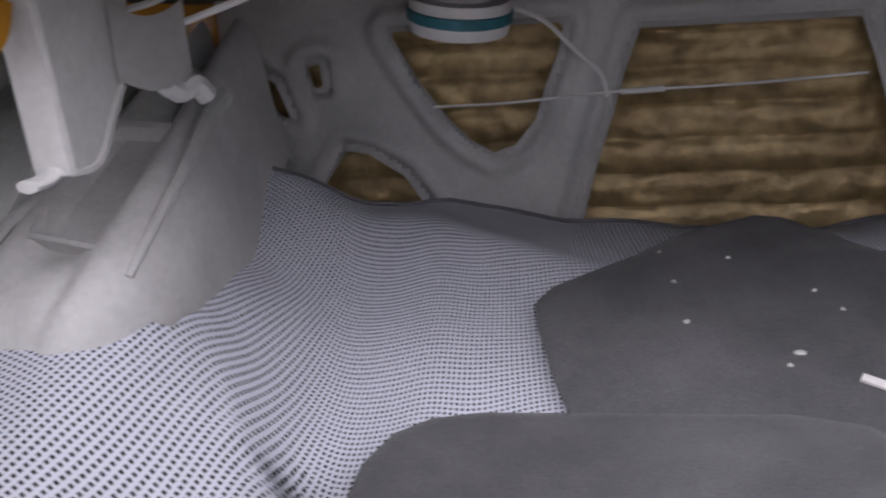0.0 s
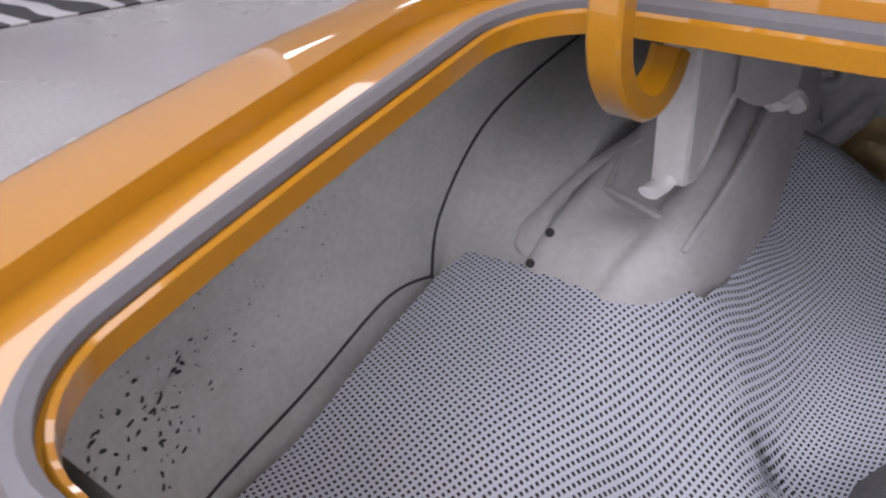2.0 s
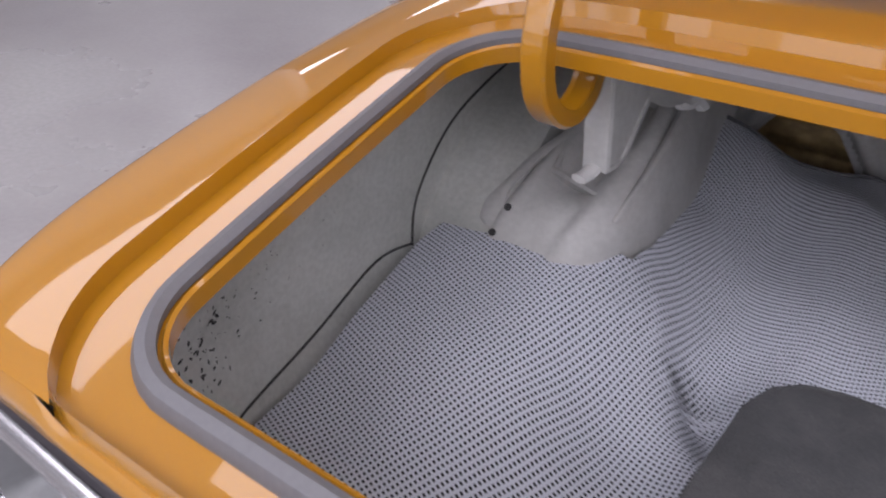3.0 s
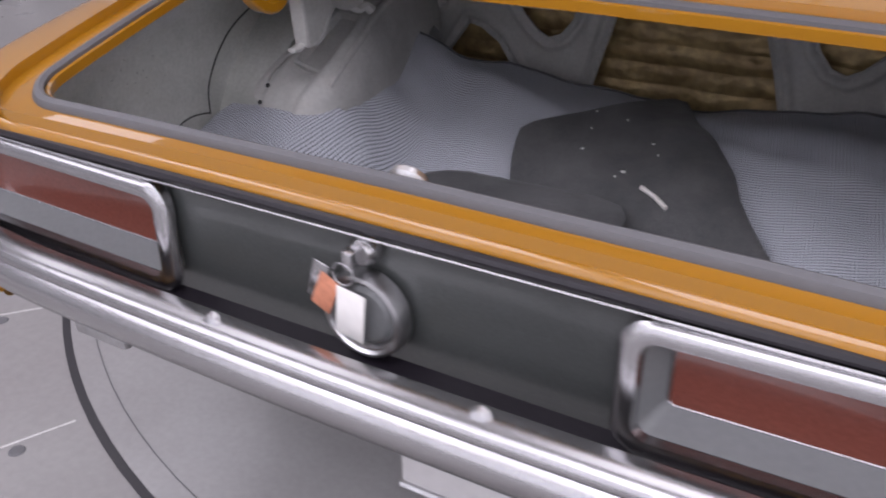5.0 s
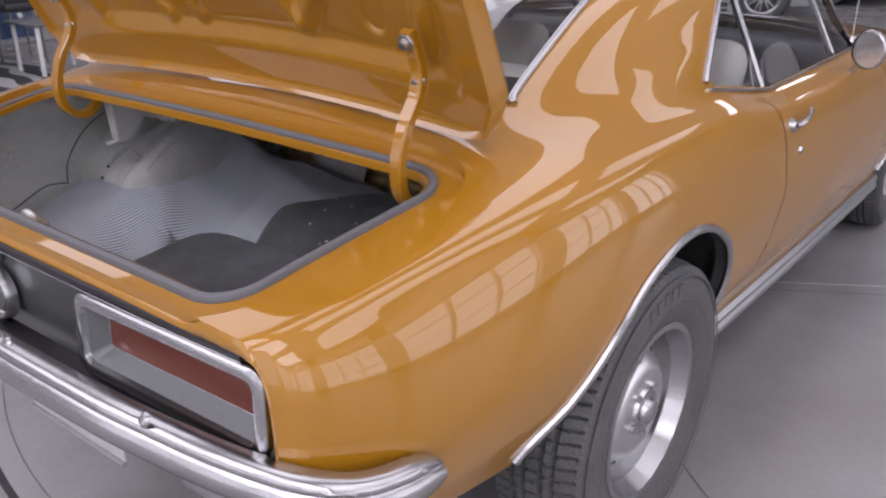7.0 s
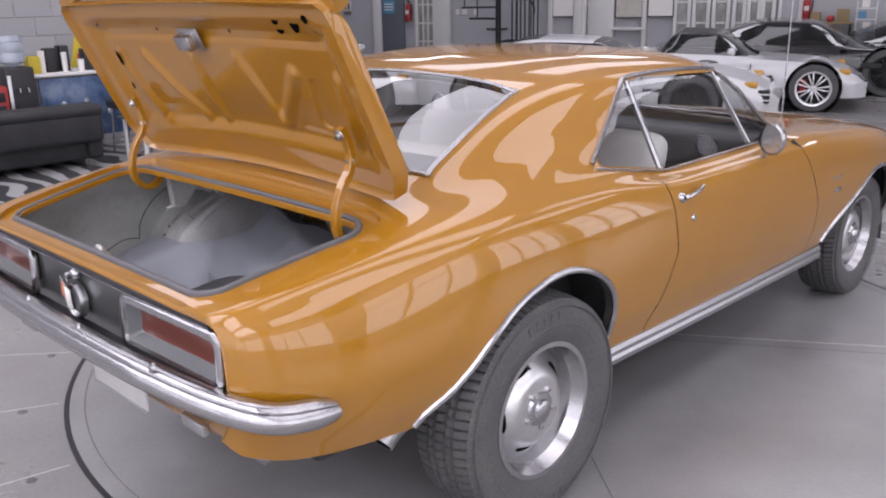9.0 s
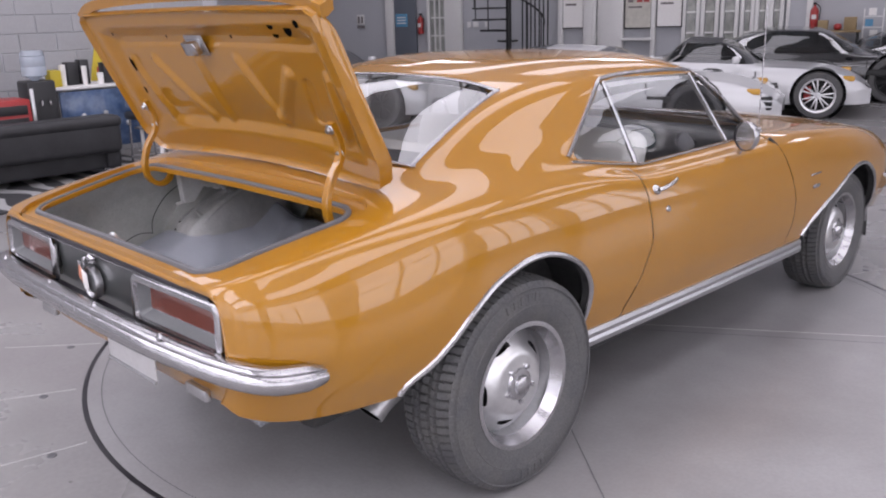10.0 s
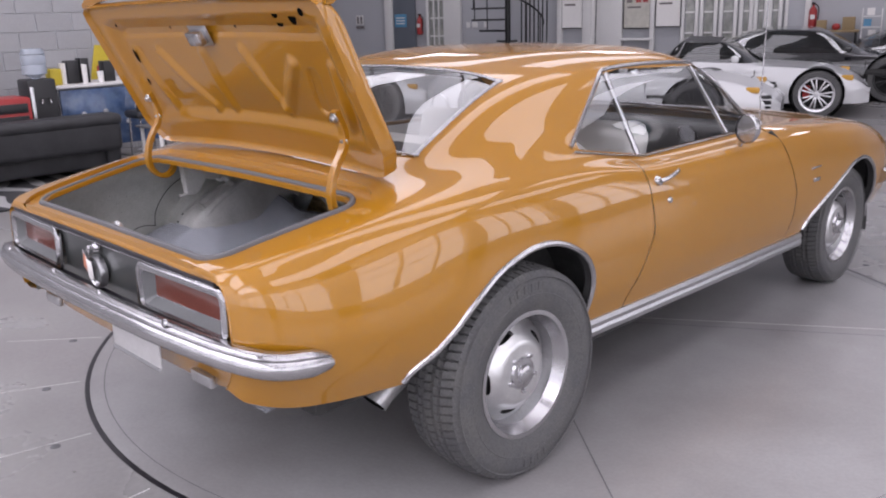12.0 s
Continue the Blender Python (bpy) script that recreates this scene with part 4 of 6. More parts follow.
part("nose", sheet(24, 8, lambda u, v: ((u * 2 - 1) * .66, 4.665 - .02 * abs(u * 2 - 1), .36 + .36 * v)), M_TRIM_AND_SHADE, car, "dark grille")
ae = part("aerial", lathe([(0, .02), (.012, .016), (.018, 0)], 16, axis="z", m=Matrix.Translation((.745, 2.85, deck_z(.745, 2.85)))), M_CHROME, car, "thin telescopic aerial on the front fender")
part("aerial_rod", tube([(.745, 2.85, .96), (.747, 2.852, 1.35), (.748, 2.853, 1.95)], lambda t: .0032 - .0016 * t, 6), M_CHROME, ae)

# ---- cabin ----
part("cabin_floor", box((1.5, 1.9, .06), (0, 2.2, .40), .02), M_BLACK_VINYL, car)
part("parcel_shelf", sheet(20, 6, lambda u, v: ((u * 2 - 1) * .62, .84 + .44 * v, 1.028 - .01 * math.sin(3 * u))), M_BLACK_VINYL, car, "black parcel shelf under the rear window")
part("dashboard", box((1.46, .32, .20), (0, 2.78, .87), .05, 3), M_BLACK_VINYL, car)
sw = part("steering_wheel", tube([(-.36 + .19 * math.cos(a), 2.50 + .05 * math.sin(a), .93 + .17 * math.sin(a)) for a in np.linspace(0, 2 * math.pi, 36, endpoint=False)], .012, 8, closed=True), M_BLACK_VINYL, car, "black steering wheel")
part("column", tube([(-.36, 2.50, .93), (-.36, 2.72, .86)], .03, 10), M_BLACK_VINYL, sw)
for s in (1, -1):
    st = part("front_seat", box((.52, .52, .16), (s * .36, 2.27, .60), .05, 3), M_TAN, car, "light vinyl bucket seat")
    part("backrest", box((.56, .14, .54), (0, 0, 0), .055, 3, m=pose(s * .36, 2.00, .785, -16)), M_TAN, st)
    part("door_card", sheet(12, 6, lambda u, v: (s * .80, 1.80 + .95 * u, .45 + .50 * v)), M_TAN, car)
    part("side_card", sheet(12, 6, lambda u, v: (s * (.79 - .02 * v), 1.45 + .32 * u, .45 + .53 * v)), M_TAN, car)
part("rear_bench", box((1.24, .45, .18), (0, 1.70, .60), .06, 3), M_TAN, car, "light vinyl rear bench")
part("bench_back", box((1.30, .12, .42), (0, 0, 0), .05, 3, m=pose(0, 1.47, .80, -12)), M_TAN, car)
part("headlining", sheet(20, 10, lambda u, v: ((u * 2 - 1) * .60, 1.42 + 1.0 * v, deck_z((u * 2 - 1) * .60, 1.42 + 1.0 * v) - .025)), M_BLACK_VINYL, car)


# ---- trunk lid ----
LID_V = Vector((0, -.426, .905))
LID_W = Vector((0, .905, .426))
LID_O = Vector((0, .640, 1.040))
LID_M = Matrix(((1, 0, 0, 0), (0, LID_V.y, LID_W.y, LID_O.y), (0, LID_V.z, LID_W.z, LID_O.z), (0, 0, 0, 1)))
LID_L = .575
lid_shape = outline([(-.670, .0), (.670, .0), (.722, .09), (.725, LID_L - .03), (.70, LID_L), (-.70, LID_L), (-.725, LID_L - .03), (-.722, .09)], .03)


def seg_d(x, y, a, b):
    p, a, b = Vector((x, y)), Vector(a), Vector(b)
    e = b - a
    t = max(0, min(1, (p - a).dot(e) / e.length_squared))
    return (p - a - e * t).length


RIBS = (((-.395, .372), (-.212, .155)), ((-.107, .37), (-.10, .163)), ((.146, .383), (.238, .175)), ((.40, .345), (.255, .185)), ((-.56, .37), (-.50, .15)), ((.60, .34), (.56, .15)))


def lid_bow(x, v):
    return (.021 + .028 * ease(.30, 0, v)) * (1 - (x / .75) ** 2)


def lid_in(x, v):
    """Depth of the inner frame of the lid towards its outer skin."""
    d = lid_shape(x, v)
    d += .035 * (1 - (x / .7) ** 2) * ease(.22, .06, v)
    rim = ease(-.062, -.125 - .03 * ease(.2, .1, v), d)
    w = .004 + .026 * rim
    for a, b in RIBS:
        w -= .013 * rim * ease(.036, .002, seg_d(x, v, a, b))
    w += .016 * ease(.030, .012, seg_d(x, v, (.475, .31), (.445, .20)))
    w += .012 * ease(.05, .02, abs(v - (LID_L - .100))) * ease(.64, .55, abs(x))
    return w - .012 * ease(-.02, 0, lid_shape(x, v)) + lid_bow(x, v)


polys = []
NX, NV = 260, 110
gx = [-.76 + 1.52 * i / NX for i in range(NX + 1)]
gv = [-.01 + (LID_L + .02) * j / NV for j in range(NV + 1)]
pt = [[Vector((x, v, lid_in(x, v))) for v in gv] for x in gx]
for i in range(NX):
    for j in range(NV):
        polys.append([pt[i][j], pt[i + 1][j], pt[i + 1][j + 1], pt[i][j + 1]])
inner = cut(polys, lambda p: -lid_shape(p.x, p.y) - .003)
outer = [[Vector((p.x, p.y, .038 + lid_bow(p.x, p.y) - .022 * ease(.10, 0, LID_L - p.y))) for p in q] for q in cut(polys, lambda p: -lid_shape(p.x, p.y))]
lid = new("trunk_lid")
lid.parent, lid.matrix_local = car, LID_M
lid["label"] = "open trunk lid showing its orange ribbed inner frame"
part("inner_frame", from_polys(inner), M_PAINT, lid, sharp=40)
part("outer_skin", from_polys(outer), M_PAINT, lid)
edge = []
for k in range(160):
    a = 2 * math.pi * k / 160
    lo_r, hi_r = 0.0, 1.2
    for _ in range(24):
        mid = (lo_r + hi_r) / 2
        if lid_shape(mid * math.cos(a), .29 + mid * math.sin(a)) < 0:
            lo_r = mid
        else:
            hi_r = mid
    edge.append((lo_r * math.cos(a), .29 + lo_r * math.sin(a)))
ring_of = lambda s, w: [Vector((x * s, .29 + (v - .29) * s, w(x, v))) for x, v in edge]
skin_w = lambda x, v: .038 + lid_bow(x, v) - .022 * ease(.10, 0, LID_L - v)
part("hem", rings([ring_of(1, skin_w), ring_of(1.004, lambda x, v: skin_w(x, v) - .012), ring_of(.995, lambda x, v: lid_in(x, v) - .004), ring_of(.975, lambda x, v: lid_in(x * .975, .29 + (v - .29) * .975))]), M_PAINT, lid)
lip = curve([(-.735, LID_L - .02, .030), (-.60, LID_L + .020, .034), (-.3, LID_L + .032, .046), (0, LID_L + .034, .050), (.3, LID_L + .032, .046), (.60, LID_L + .020, .034), (.735, LID_L - .02, .030)], 8)
part("rear_lip", sweep(lip, [(-.022, -.020), (.012, -.022), (.020, .0), (.012, .022), (-.022, .026)], up=(0, 0, 1)), M_PAINT, lid)
lk = part("lid_latch", box((.078, .046, .036), (-.045, LID_L - .135, .026), .004), M_CHROME, lid, "bright metal lid latch")
part("latch_plate", box((.11, .07, .004), (-.045, LID_L - .135, .040), .002), M_CHROME_DULL, lk)
for x, v, a, b in ((-.585, LID_L - .085, .006, .010), (-.25, LID_L - .11, .005, .009), (.16, LID_L - .11, .005, .009), (-.555, .365, .011, .028), (-.60, .25, .008, .014), (.46, LID_L - .06, .014, .010), (.425, LID_L - .10, .016, .010), (.53, LID_L - .07, .018, .024), (.60, LID_L - .05, .012, .012)):
    part("access_hole", lathe([(0, -.0015), (1, -.0015)], 20, axis="z", m=Matrix.Translation((x, v, lid_in(x, v))) @ Matrix.Diagonal((a, b, 1, 1))), M_HOLE, lid)

for s in (1, -1):
    hx = .577 if s > 0 else .557
    pts = [(s * hx, .538, 1.245), (s * hx, .566, 1.180), (s * hx, .560, 1.130), (s * hx, .528, 1.080), (s * hx, .508, 1.020), (s * hx, .512, .965), (s * hx, .538, .934), (s * hx, .570, .925), (s * hx, .597, .938), (s * hx, .608, .958)]
    hp = curve(pts, 6)
    hinge = part("lid_hinge", sweep(hp, [(-.009, -.013), (.007, -.013), (.010, -.010), (.010, .010), (.007, .013), (-.009, .013), (-.006, .009), (-.006, -.009)], up=(1, 0, 0)), M_PAINT, car, "orange gooseneck lid hinge")
    for y, z in ((.547, 1.229), (.580, 1.159)):
        part("hinge_bolt", lathe([(0, .014), (.008, .013), (.010, .004), (.015, .003), (.016, 0)], 16, axis="z", m=Matrix.Translation((s * hx, y - .012, z - .004)) @ LID_M.to_3x3().to_4x4() @ pose(0, 0, 0, 180)), M_CHROME_DULL, hinge, "zinc bolt")

# ---- trunk interior ----
def liner_z(x, y):
    """Height of the cloth on the trunk floor."""
    z = .492 + .095 * ease(.60, .95, y) + .055 * ease(.80, 1.12, y)
    z += (.168 - .135 * ease(.74, 1.08, y)) * ease(-.40, -.62, x) * ease(.33, .70, y) + .085 * ease(-.45, -.76, x) * ease(.72, .30, y)
    z += .05 * ease(.42, .66, x) * ease(.5, 1.0, y)
    along, q = ((x + .57) * .687 - (y - .80) * .727) / .247, (x + .57) * .727 + (y - .80) * .687
    fold = float(np.interp(along, [-.3, 0, .5, 1, 1.6, 2.4], [0, .012, .030, .046, .030, 0]))
    z += fold * math.exp(-(q / (.040 if q > 0 else .065)) ** 2)
    q = x + .425 + .16 * (y - .74)
    z -= .013 * math.exp(-(q / .040) ** 2) * ease(.45, .66, y) * ease(1.25, 1.0, y)
    q = x + .33 + .1 * (y - .74)
    z += .012 * math.exp(-(q / .035) ** 2) * ease(.4, .6, y)
    back = float(np.interp(x, [-.62, -.5, -.37, -.2, -.08, .05, .19, .36, .5, .66], [.086, .070, .036, .008, -.006, -.004, .010, .026, .020, .0]))
    z += back * ease(.93, 1.10, y)
    z += .009 * math.exp(-((y - 1.02 + .1 * x) / .030) ** 2) + .008 * math.sin(9 * x + 3 * y) * math.sin(11 * y) * ease(.9, 1.2, y)
    z += .016 * (noise.noise((x * 5, y * 5, 0)) + .5 * noise.noise((x * 11, y * 11, 3)))
    return z


def left_edge(y):
    return float(np.interp(y, [.1, .3, .64, .69, .725, .75, .80, .90, 1.09, 1.25], [-.74, -.775, -.80, -.79, -.61, -.55, -.545, -.56, -.59, -.60]))


def liner(u, v):
    y = .14 + (0.955 + .115 * ease(.0, .45, u)) * v + .006 * math.sin(9 * u) * v
    x0, x1 = left_edge(y), .72 - .08 * ease(.7, 1.0, y)
    x = x0 + (x1 - x0) * u
    return (x, y, liner_z(x, y) + .004)


def weave(u, v):
    """The cloth's threads turn where it is folded."""
    x, y, z = liner(u, v)
    a, dx, dy = radians(-18 + 28 * ease(-.66, -.16, x)), x + .42, y - .85 + .25 * z
    return (dx * math.cos(a) + dy * math.sin(a), dy * math.cos(a) - dx * math.sin(a))


cloth = tagged(part("trunk_liner", sheet(150, 120, liner, uv=weave), M_LINER), "crumpled black and white woven cloth over the trunk floor", "trunk liner")
part("hem", tube([Vector(liner(k / 60, 1)) + Vector((0, -.002, .002)) for k in range(61)], .003, 6), M_SEAL, cloth, "dark bound hem of the cloth")


def floor_z(x, y):
    z = liner_z(x, y) - .014 - .10 * ease(1.04, 1.12, y)
    return max(z, .53) if x < -.70 else z


tub = new("trunk_tub")
tub.parent = car
part("trunk_floor", sheet(30, 30, lambda u, v: (-.79 + 1.40 * u, .27 + 1.00 * v, floor_z(-.79 + 1.40 * u, .27 + 1.00 * v))), M_PRIMER, tub)


def side_wall(s):
    def f(u, v):
        y = .075 + .93 * u
        z0 = .55 + (.11 * ease(.30, .55, y) if s > 0 else 0)
        if y > .62:
            z0 = max(z0, .41 + math.sqrt(.478 ** 2 - (y - 1.085) ** 2))
        z = z0 + (min(deck_z(.66, y) - .025, .945) - z0) * v
        x = side_x(y, min(z, .90)) - .055 - .05 * ease(.6, 1.0, v) ** 2
        x = min(x - .04 * ease(.55, .75, y) * v, .82)
        return (s * x, y, z)
    return f


for s in (1, -1):
    part("quarter_inner", sheet(40, 20, side_wall(s)), M_PRIMER, tub, "grey primed inner quarter with worn speckles")
rng = random.Random(11)
chips = bmesh.new()
inner_at = side_wall(-1)
for k in range(150):
    if k < 100:
        y, z = rng.gauss(.285, .045), rng.gauss(.695, .030)
    else:
        q = rng.random()
        y, z = .32 + .17 * q + rng.gauss(0, .035), .70 + .12 * q + rng.gauss(0, .022)
    u = (y - .075) / .93
    v = (z - .56) / (deck_z(.66, max(y, .09)) - .585)
    if not (.02 < u < .5 and .02 < v < .93):
        continue
    p = Vector(inner_at(u, v))
    du, dv = (Vector(inner_at(u + .01, v)) - p).normalized(), (Vector(inner_at(u, v + .02)) - p).normalized()
    nn = du.cross(dv).normalized()
    nn = nn if nn.x > 0 else -nn
    big, turn = (rng.uniform(.0012, .0042) if k < 100 else rng.uniform(.0007, .0018)), rng.uniform(0, 6.3)
    m = rng.randint(5, 7)
    pts = []
    for j in range(m):
        a = 2 * math.pi * j / m
        r = big * rng.uniform(.35, 1.1)
        ca, sa = r * 1.25 * math.cos(a), r * .7 * math.sin(a)
        pts.append(chips.verts.new(p + nn * .0012 + du * (ca * math.cos(turn) - sa * math.sin(turn)) + dv * (ca * math.sin(turn) + sa * math.cos(turn))))
    chips.faces.new(pts)
part("paint_chips", chips, M_DARK, tub, "dark flaked spots in the primer")["kind"] = "stuff"
part("rear_inner", sheet(30, 8, lambda u, v: ((u * 2 - 1) * .72, .115 + .01 * v, .60 + .27 * v)), M_PRIMER, tub)
# underside coloured near-black: the shade below the shelf is put into its colour
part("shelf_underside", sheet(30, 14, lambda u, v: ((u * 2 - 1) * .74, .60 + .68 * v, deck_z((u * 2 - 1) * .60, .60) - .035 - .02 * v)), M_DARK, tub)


def wheelhouse(s):
    def f(u, v):
        a = radians(153 - 125 * u)
        r = .478 * (1 - .06 * max(0, (v - .45) / .55) ** 2) if v < .75 else .45 - .26 * (v - .75) / .25
        x = .83 - .125 * min(1, v / .72) - .02 * max(0, v - .72)
        return (s * x, 1.085 + r * math.cos(a), .42 + r * math.sin(a))
    return f


for s in (1, -1):
    part("wheelhouse", sheet(40, 20, wheelhouse(s)), M_PRIMER, tub, "grey primed wheelhouse")
    # broad pressed brace from the wheelhouse foot up to the shelf
    br = []
    for y, xl, xr, z in ((.668, .722, .605, .636), (.680, .728, .594, .672), (.699, .726, .578, .708), (.735, .716, .562, .742), (.80, .702, .552, .784), (.90, .680, .562, .834), (1.0, .675, .578, .876), (1.12, .67, .594, .926)):
        w = xl - xr
        k = ease(.72, .80, y)
        br.append([(s * (xl + .016), y + .02, z - .060), (s * xl, y, z - .022), (s * (xl - .08 * w), y, z + .004), (s * (xl - .16 * w), y, z + .008), (s * (xl - .24 * w), y, z - .006 * k + .004),
                   (s * (xl - .34 * w), y, z - .036 * k + .004), (s * (xl - .56 * w), y, z - .038 * k + .004), (s * (xl - .66 * w), y, z + .002), (s * (xl - .78 * w), y, z + .010), (s * (xl - .92 * w), y + .004, z - .002), (s * xr, y + .014, z - .035), (s * (xr - .004), y + .03, z - .10), (s * (xr - .008), y + .05, z - .17)])
    br = [list(q) for q in zip(*[curve(list(c), 4) for c in zip(*br)])]
    br = [curve(r, 3) for r in br]
    part("shelf_brace", rings(br, closed=False), M_PRIMER_LIGHT, tub, "light grey pressed brace over the wheelhouse", sharp=50)

    skew = Vector((0, -.55, .83))
    plate_at = [Vector((s * x, y, z)) for x, y, z in ((.683, .802, .789), (.676, .756, .759), (.594, .742, .749), (.584, .793, .784), (.596, .899, .838), (.655, .905, .842))]
    mid = sum(plate_at, Vector()) / 6
    part("brace_channel", rings([[p - skew * .014 for p in plate_at], [p + skew * .003 for p in plate_at], [p.lerp(mid, .05) + skew * .005 for p in plate_at], [p.lerp(mid, .12) + skew * .003 for p in plate_at], [p.lerp(mid, .19) - skew * .010 for p in plate_at], [p.lerp(mid, .5) - skew * .013 for p in plate_at]], last=True), M_PRIMER_LIGHT, tub, "pressed channel end on the brace", sharp=30)
    part("brace_flange", tube(curve([(s * .674, .82, .802), (s * .700, .775, .775), (s * .712, .748, .756), (s * .722, .722, .735), (s * .726, .706, .712), (s * .724, .694, .690)], 6), lambda t: .008 + .010 * ease(.55, .8, t) * ease(1.02, .9, t), 10, flat=.45, up=(0, -.55, .83)), M_PRIMER_LIGHT, tub, "folded flange with bolt holes")
    part("brace_ridge", tube(curve([(s * .568, .96, .858), (s * .566, .903, .838), (s * .560, .833, .803), (s * .562, .781, .772), (s * .572, .735, .730)], 6), lambda t: .010 - .006 * t, 8), M_PRIMER_LIGHT, tub)
    part("tub_rim", tube(curve([(s * .600, 1.15, .728), (s * .603, 1.07, .733), (s * .606, 1.009, .728), (s * .612, .924, .706), (s * .620, .882, .674), (s * .630, .864, .635)], 6), .010, 8), M_PRIMER, tub)
    part("tub_edge", tube([(s * .603, 1.058, .822), (s * .598, 1.045, .785), (s * .600, 1.028, .738)], .006, 8), M_PRIMER, tub)

    def dome(u, v):
        a = radians(168 - 120 * u)
        r = .30 * (1 - .35 * v * v)
        return (s * (.66 - .075 * v), 1.07 + r * math.cos(a), .585 + r * math.sin(a))

    part("inner_tub", sheet(30, 12, dome), M_PRIMER, tub, "grey rounded inner tub")
    shape = [(.640, .960), (.765, .960), (.755, .905), (.725, .878), (.690, .838), (.654, .834)]
    bm = rings([[(s * .556, y, z) for y, z in shape], [(s * .551, y, z) for y, z in shape]], first=True, last=True)
    part("hinge_bracket", bm, M_PRIMER_LIGHT, tub, "light grey hinge bracket plate", smooth=False)
    part("bracket_flange", sweep([(s * .562, .638, .962), (s * .562, .650, .836)], [(-.014, -.003), (.014, -.003), (.016, .003), (-.014, .003)], up=(0, 1, 0)), M_PRIMER_LIGHT, tub)
    part("bracket_flange", sweep(curve([(s * .562, .650, .836), (s * .562, .690, .838), (s * .562, .727, .880), (s * .562, .757, .908)], 4), [(-.014, -.002), (.014, -.002), (.014, .003), (-.014, .003)], up=(0, 0, 1)), M_PRIMER_LIGHT, tub)
    part("bracket_foot", tube(curve([(s * .562, .655, .842), (s * .564, .640, .834), (s * .566, .622, .833)], 4), .010, 10, flat=.5), M_PRIMER_LIGHT, tub)
    part("torsion_bar_clip", sheet(8, 6, lambda u, v: (s * (.545 - .035 * u), .725 + .055 * u, .955 - .055 * v - .012 * math.sin(math.pi * u)), thick=.004), M_PRIMER_LIGHT, tub)
    part("torsion_bar_hook", tube(curve([(s * .540, .755, .905), (s * .528, .785, .880), (s * .520, .800, .885), (s * .515, .812, .872)], 4), .010, 8), M_PRIMER_LIGHT, tub)
    part("seam", tube(curve([(s * -.0 + s * .757, .20, .560), (s * .775, .30, .600), (s * .783, .43, .640), (s * .785, .54, .685), (s * .785, .61, .680)], 6), .0017, 6), M_DARK, tub, "dark open seam")
    part("seam", tube(curve([(s * .788, .612, .675), (s * .788, .622, .740), (s * .783, .675, .815), (s * .770, .74, .862), (s * .76, .85, .90)], 6), .0017, 6), M_DARK, tub)
for x, y, z in ((-.699, .694, .726), (-.709, .676, .694)):
    part("hole", lathe([(0, 0), (.005, 0)], 12, axis="z", m=pose(x, y, z, 55, 0, 25)), M_DARK, tub)
def quilt(u, v):
    """Foil quilted in wavy rows, crushed in places."""
    x, z = -.70 + 1.4 * u, .60 + .36 * v
    row = (z + .004 * noise.noise((x * 7, z * 5, 5))) / .0465
    col = (x + .012 * noise.noise((x * 4, z * 9, 2)) + .03 * math.floor(row) % .05) / .062
    puff = .008 * abs(math.sin(math.pi * row)) ** .55 * (.75 + .25 * abs(math.sin(math.pi * col)) ** .5)
    return (x, 1.296 - puff + .006 * noise.noise((x * 12, z * 20, 1)) + .0035 * noise.noise((x * 40, z * 50, 7)), z)


part("seat_support_gold", sheet(200, 110, quilt), M_GOLD, tub, "crinkled gold foil insulation", sharp=60)

# pressed panel behind the rear seat, with its openings
mid_open = outline([(-.208, .60), (.208, .60), (.206, .64), (.186, .718), (.164, .786), (.149, .84), (.130, .892), (-.130, .892), (-.149, .84), (-.164, .786), (-.186, .718), (-.206, .64)])
sides = []
for s in (1, -1):
    sides.append(outline([(s * x, z) for x, z in ((.455, .905), (.439, .873), (.418, .836), (.38, .786), (.35, .756), (.322, .740), (.292, .750), (.265, .783), (.25, .827), (.233, .868), (.225, .905))]))
    sides.append(outline([(s * x, z) for x, z in ((.400, .630), (.411, .652), (.449, .711), (.497, .742), (.529, .749), (.548, .722), (.569, .694), (.61, .64))]))
    sides.append(outline([(s * x, z) for x, z in ((.604, .795), (.622, .845), (.655, .866), (.672, .852), (.640, .830), (.618, .800))]))
    sides.append(outline([(s * x, z) for x, z in ((.553, .838), (.566, .836), (.572, .866), (.556, .868))]))
polys = []
for i in range(234):
    for j in range(66):
        x0, x1, z0, z1 = -.70 + i * .006, -.694 + i * .006, .60 + j * .006, .606 + j * .006
        polys.append([Vector((x0, 1.25, z0)), Vector((x1, 1.25, z0)), Vector((x1, 1.25, z1)), Vector((x0, 1.25, z1))])
openings = [mid_open, *sides]
near_open = lambda x, z: min(o(x, z) for o in openings)
polys = cut(polys, lambda p: near_open(p.x, p.z))
bm = from_polys(polys)
for v in bm.verts:
    d = near_open(v.co.x, v.co.z)
    v.co.y = 1.25 - .011 * ease(.036, .026, d) + .014 * ease(.016, .010, d) - .010 * ease(.007, .0, d) + .004 * noise.noise((v.co.x * 9, v.co.z * 9, 2))
part("seat_back_panel", bm, M_PRIMER_LIGHT, tub, "grey pressed steel panel with openings behind the rear seat", sharp=60)
part("speaker_wire", tube(curve([(-.60, .79, .915), (-.55, .80, .928), (-.51, .805, .940), (-.43, .81, .962), (-.36, .84, .975)], 8), .0032, 6), M_WHITE_PLASTIC, tub, "white cable")
part("wire", tube(curve([(-.36, 1.16, .955), (-.30, 1.20, .932), (-.25, 1.215, .910), (-.21, 1.222, .870), (-.18, 1.228, .84), (-.172, 1.235, .81)], 8), .0032, 6), M_WHITE_PLASTIC, tub, "white cable")
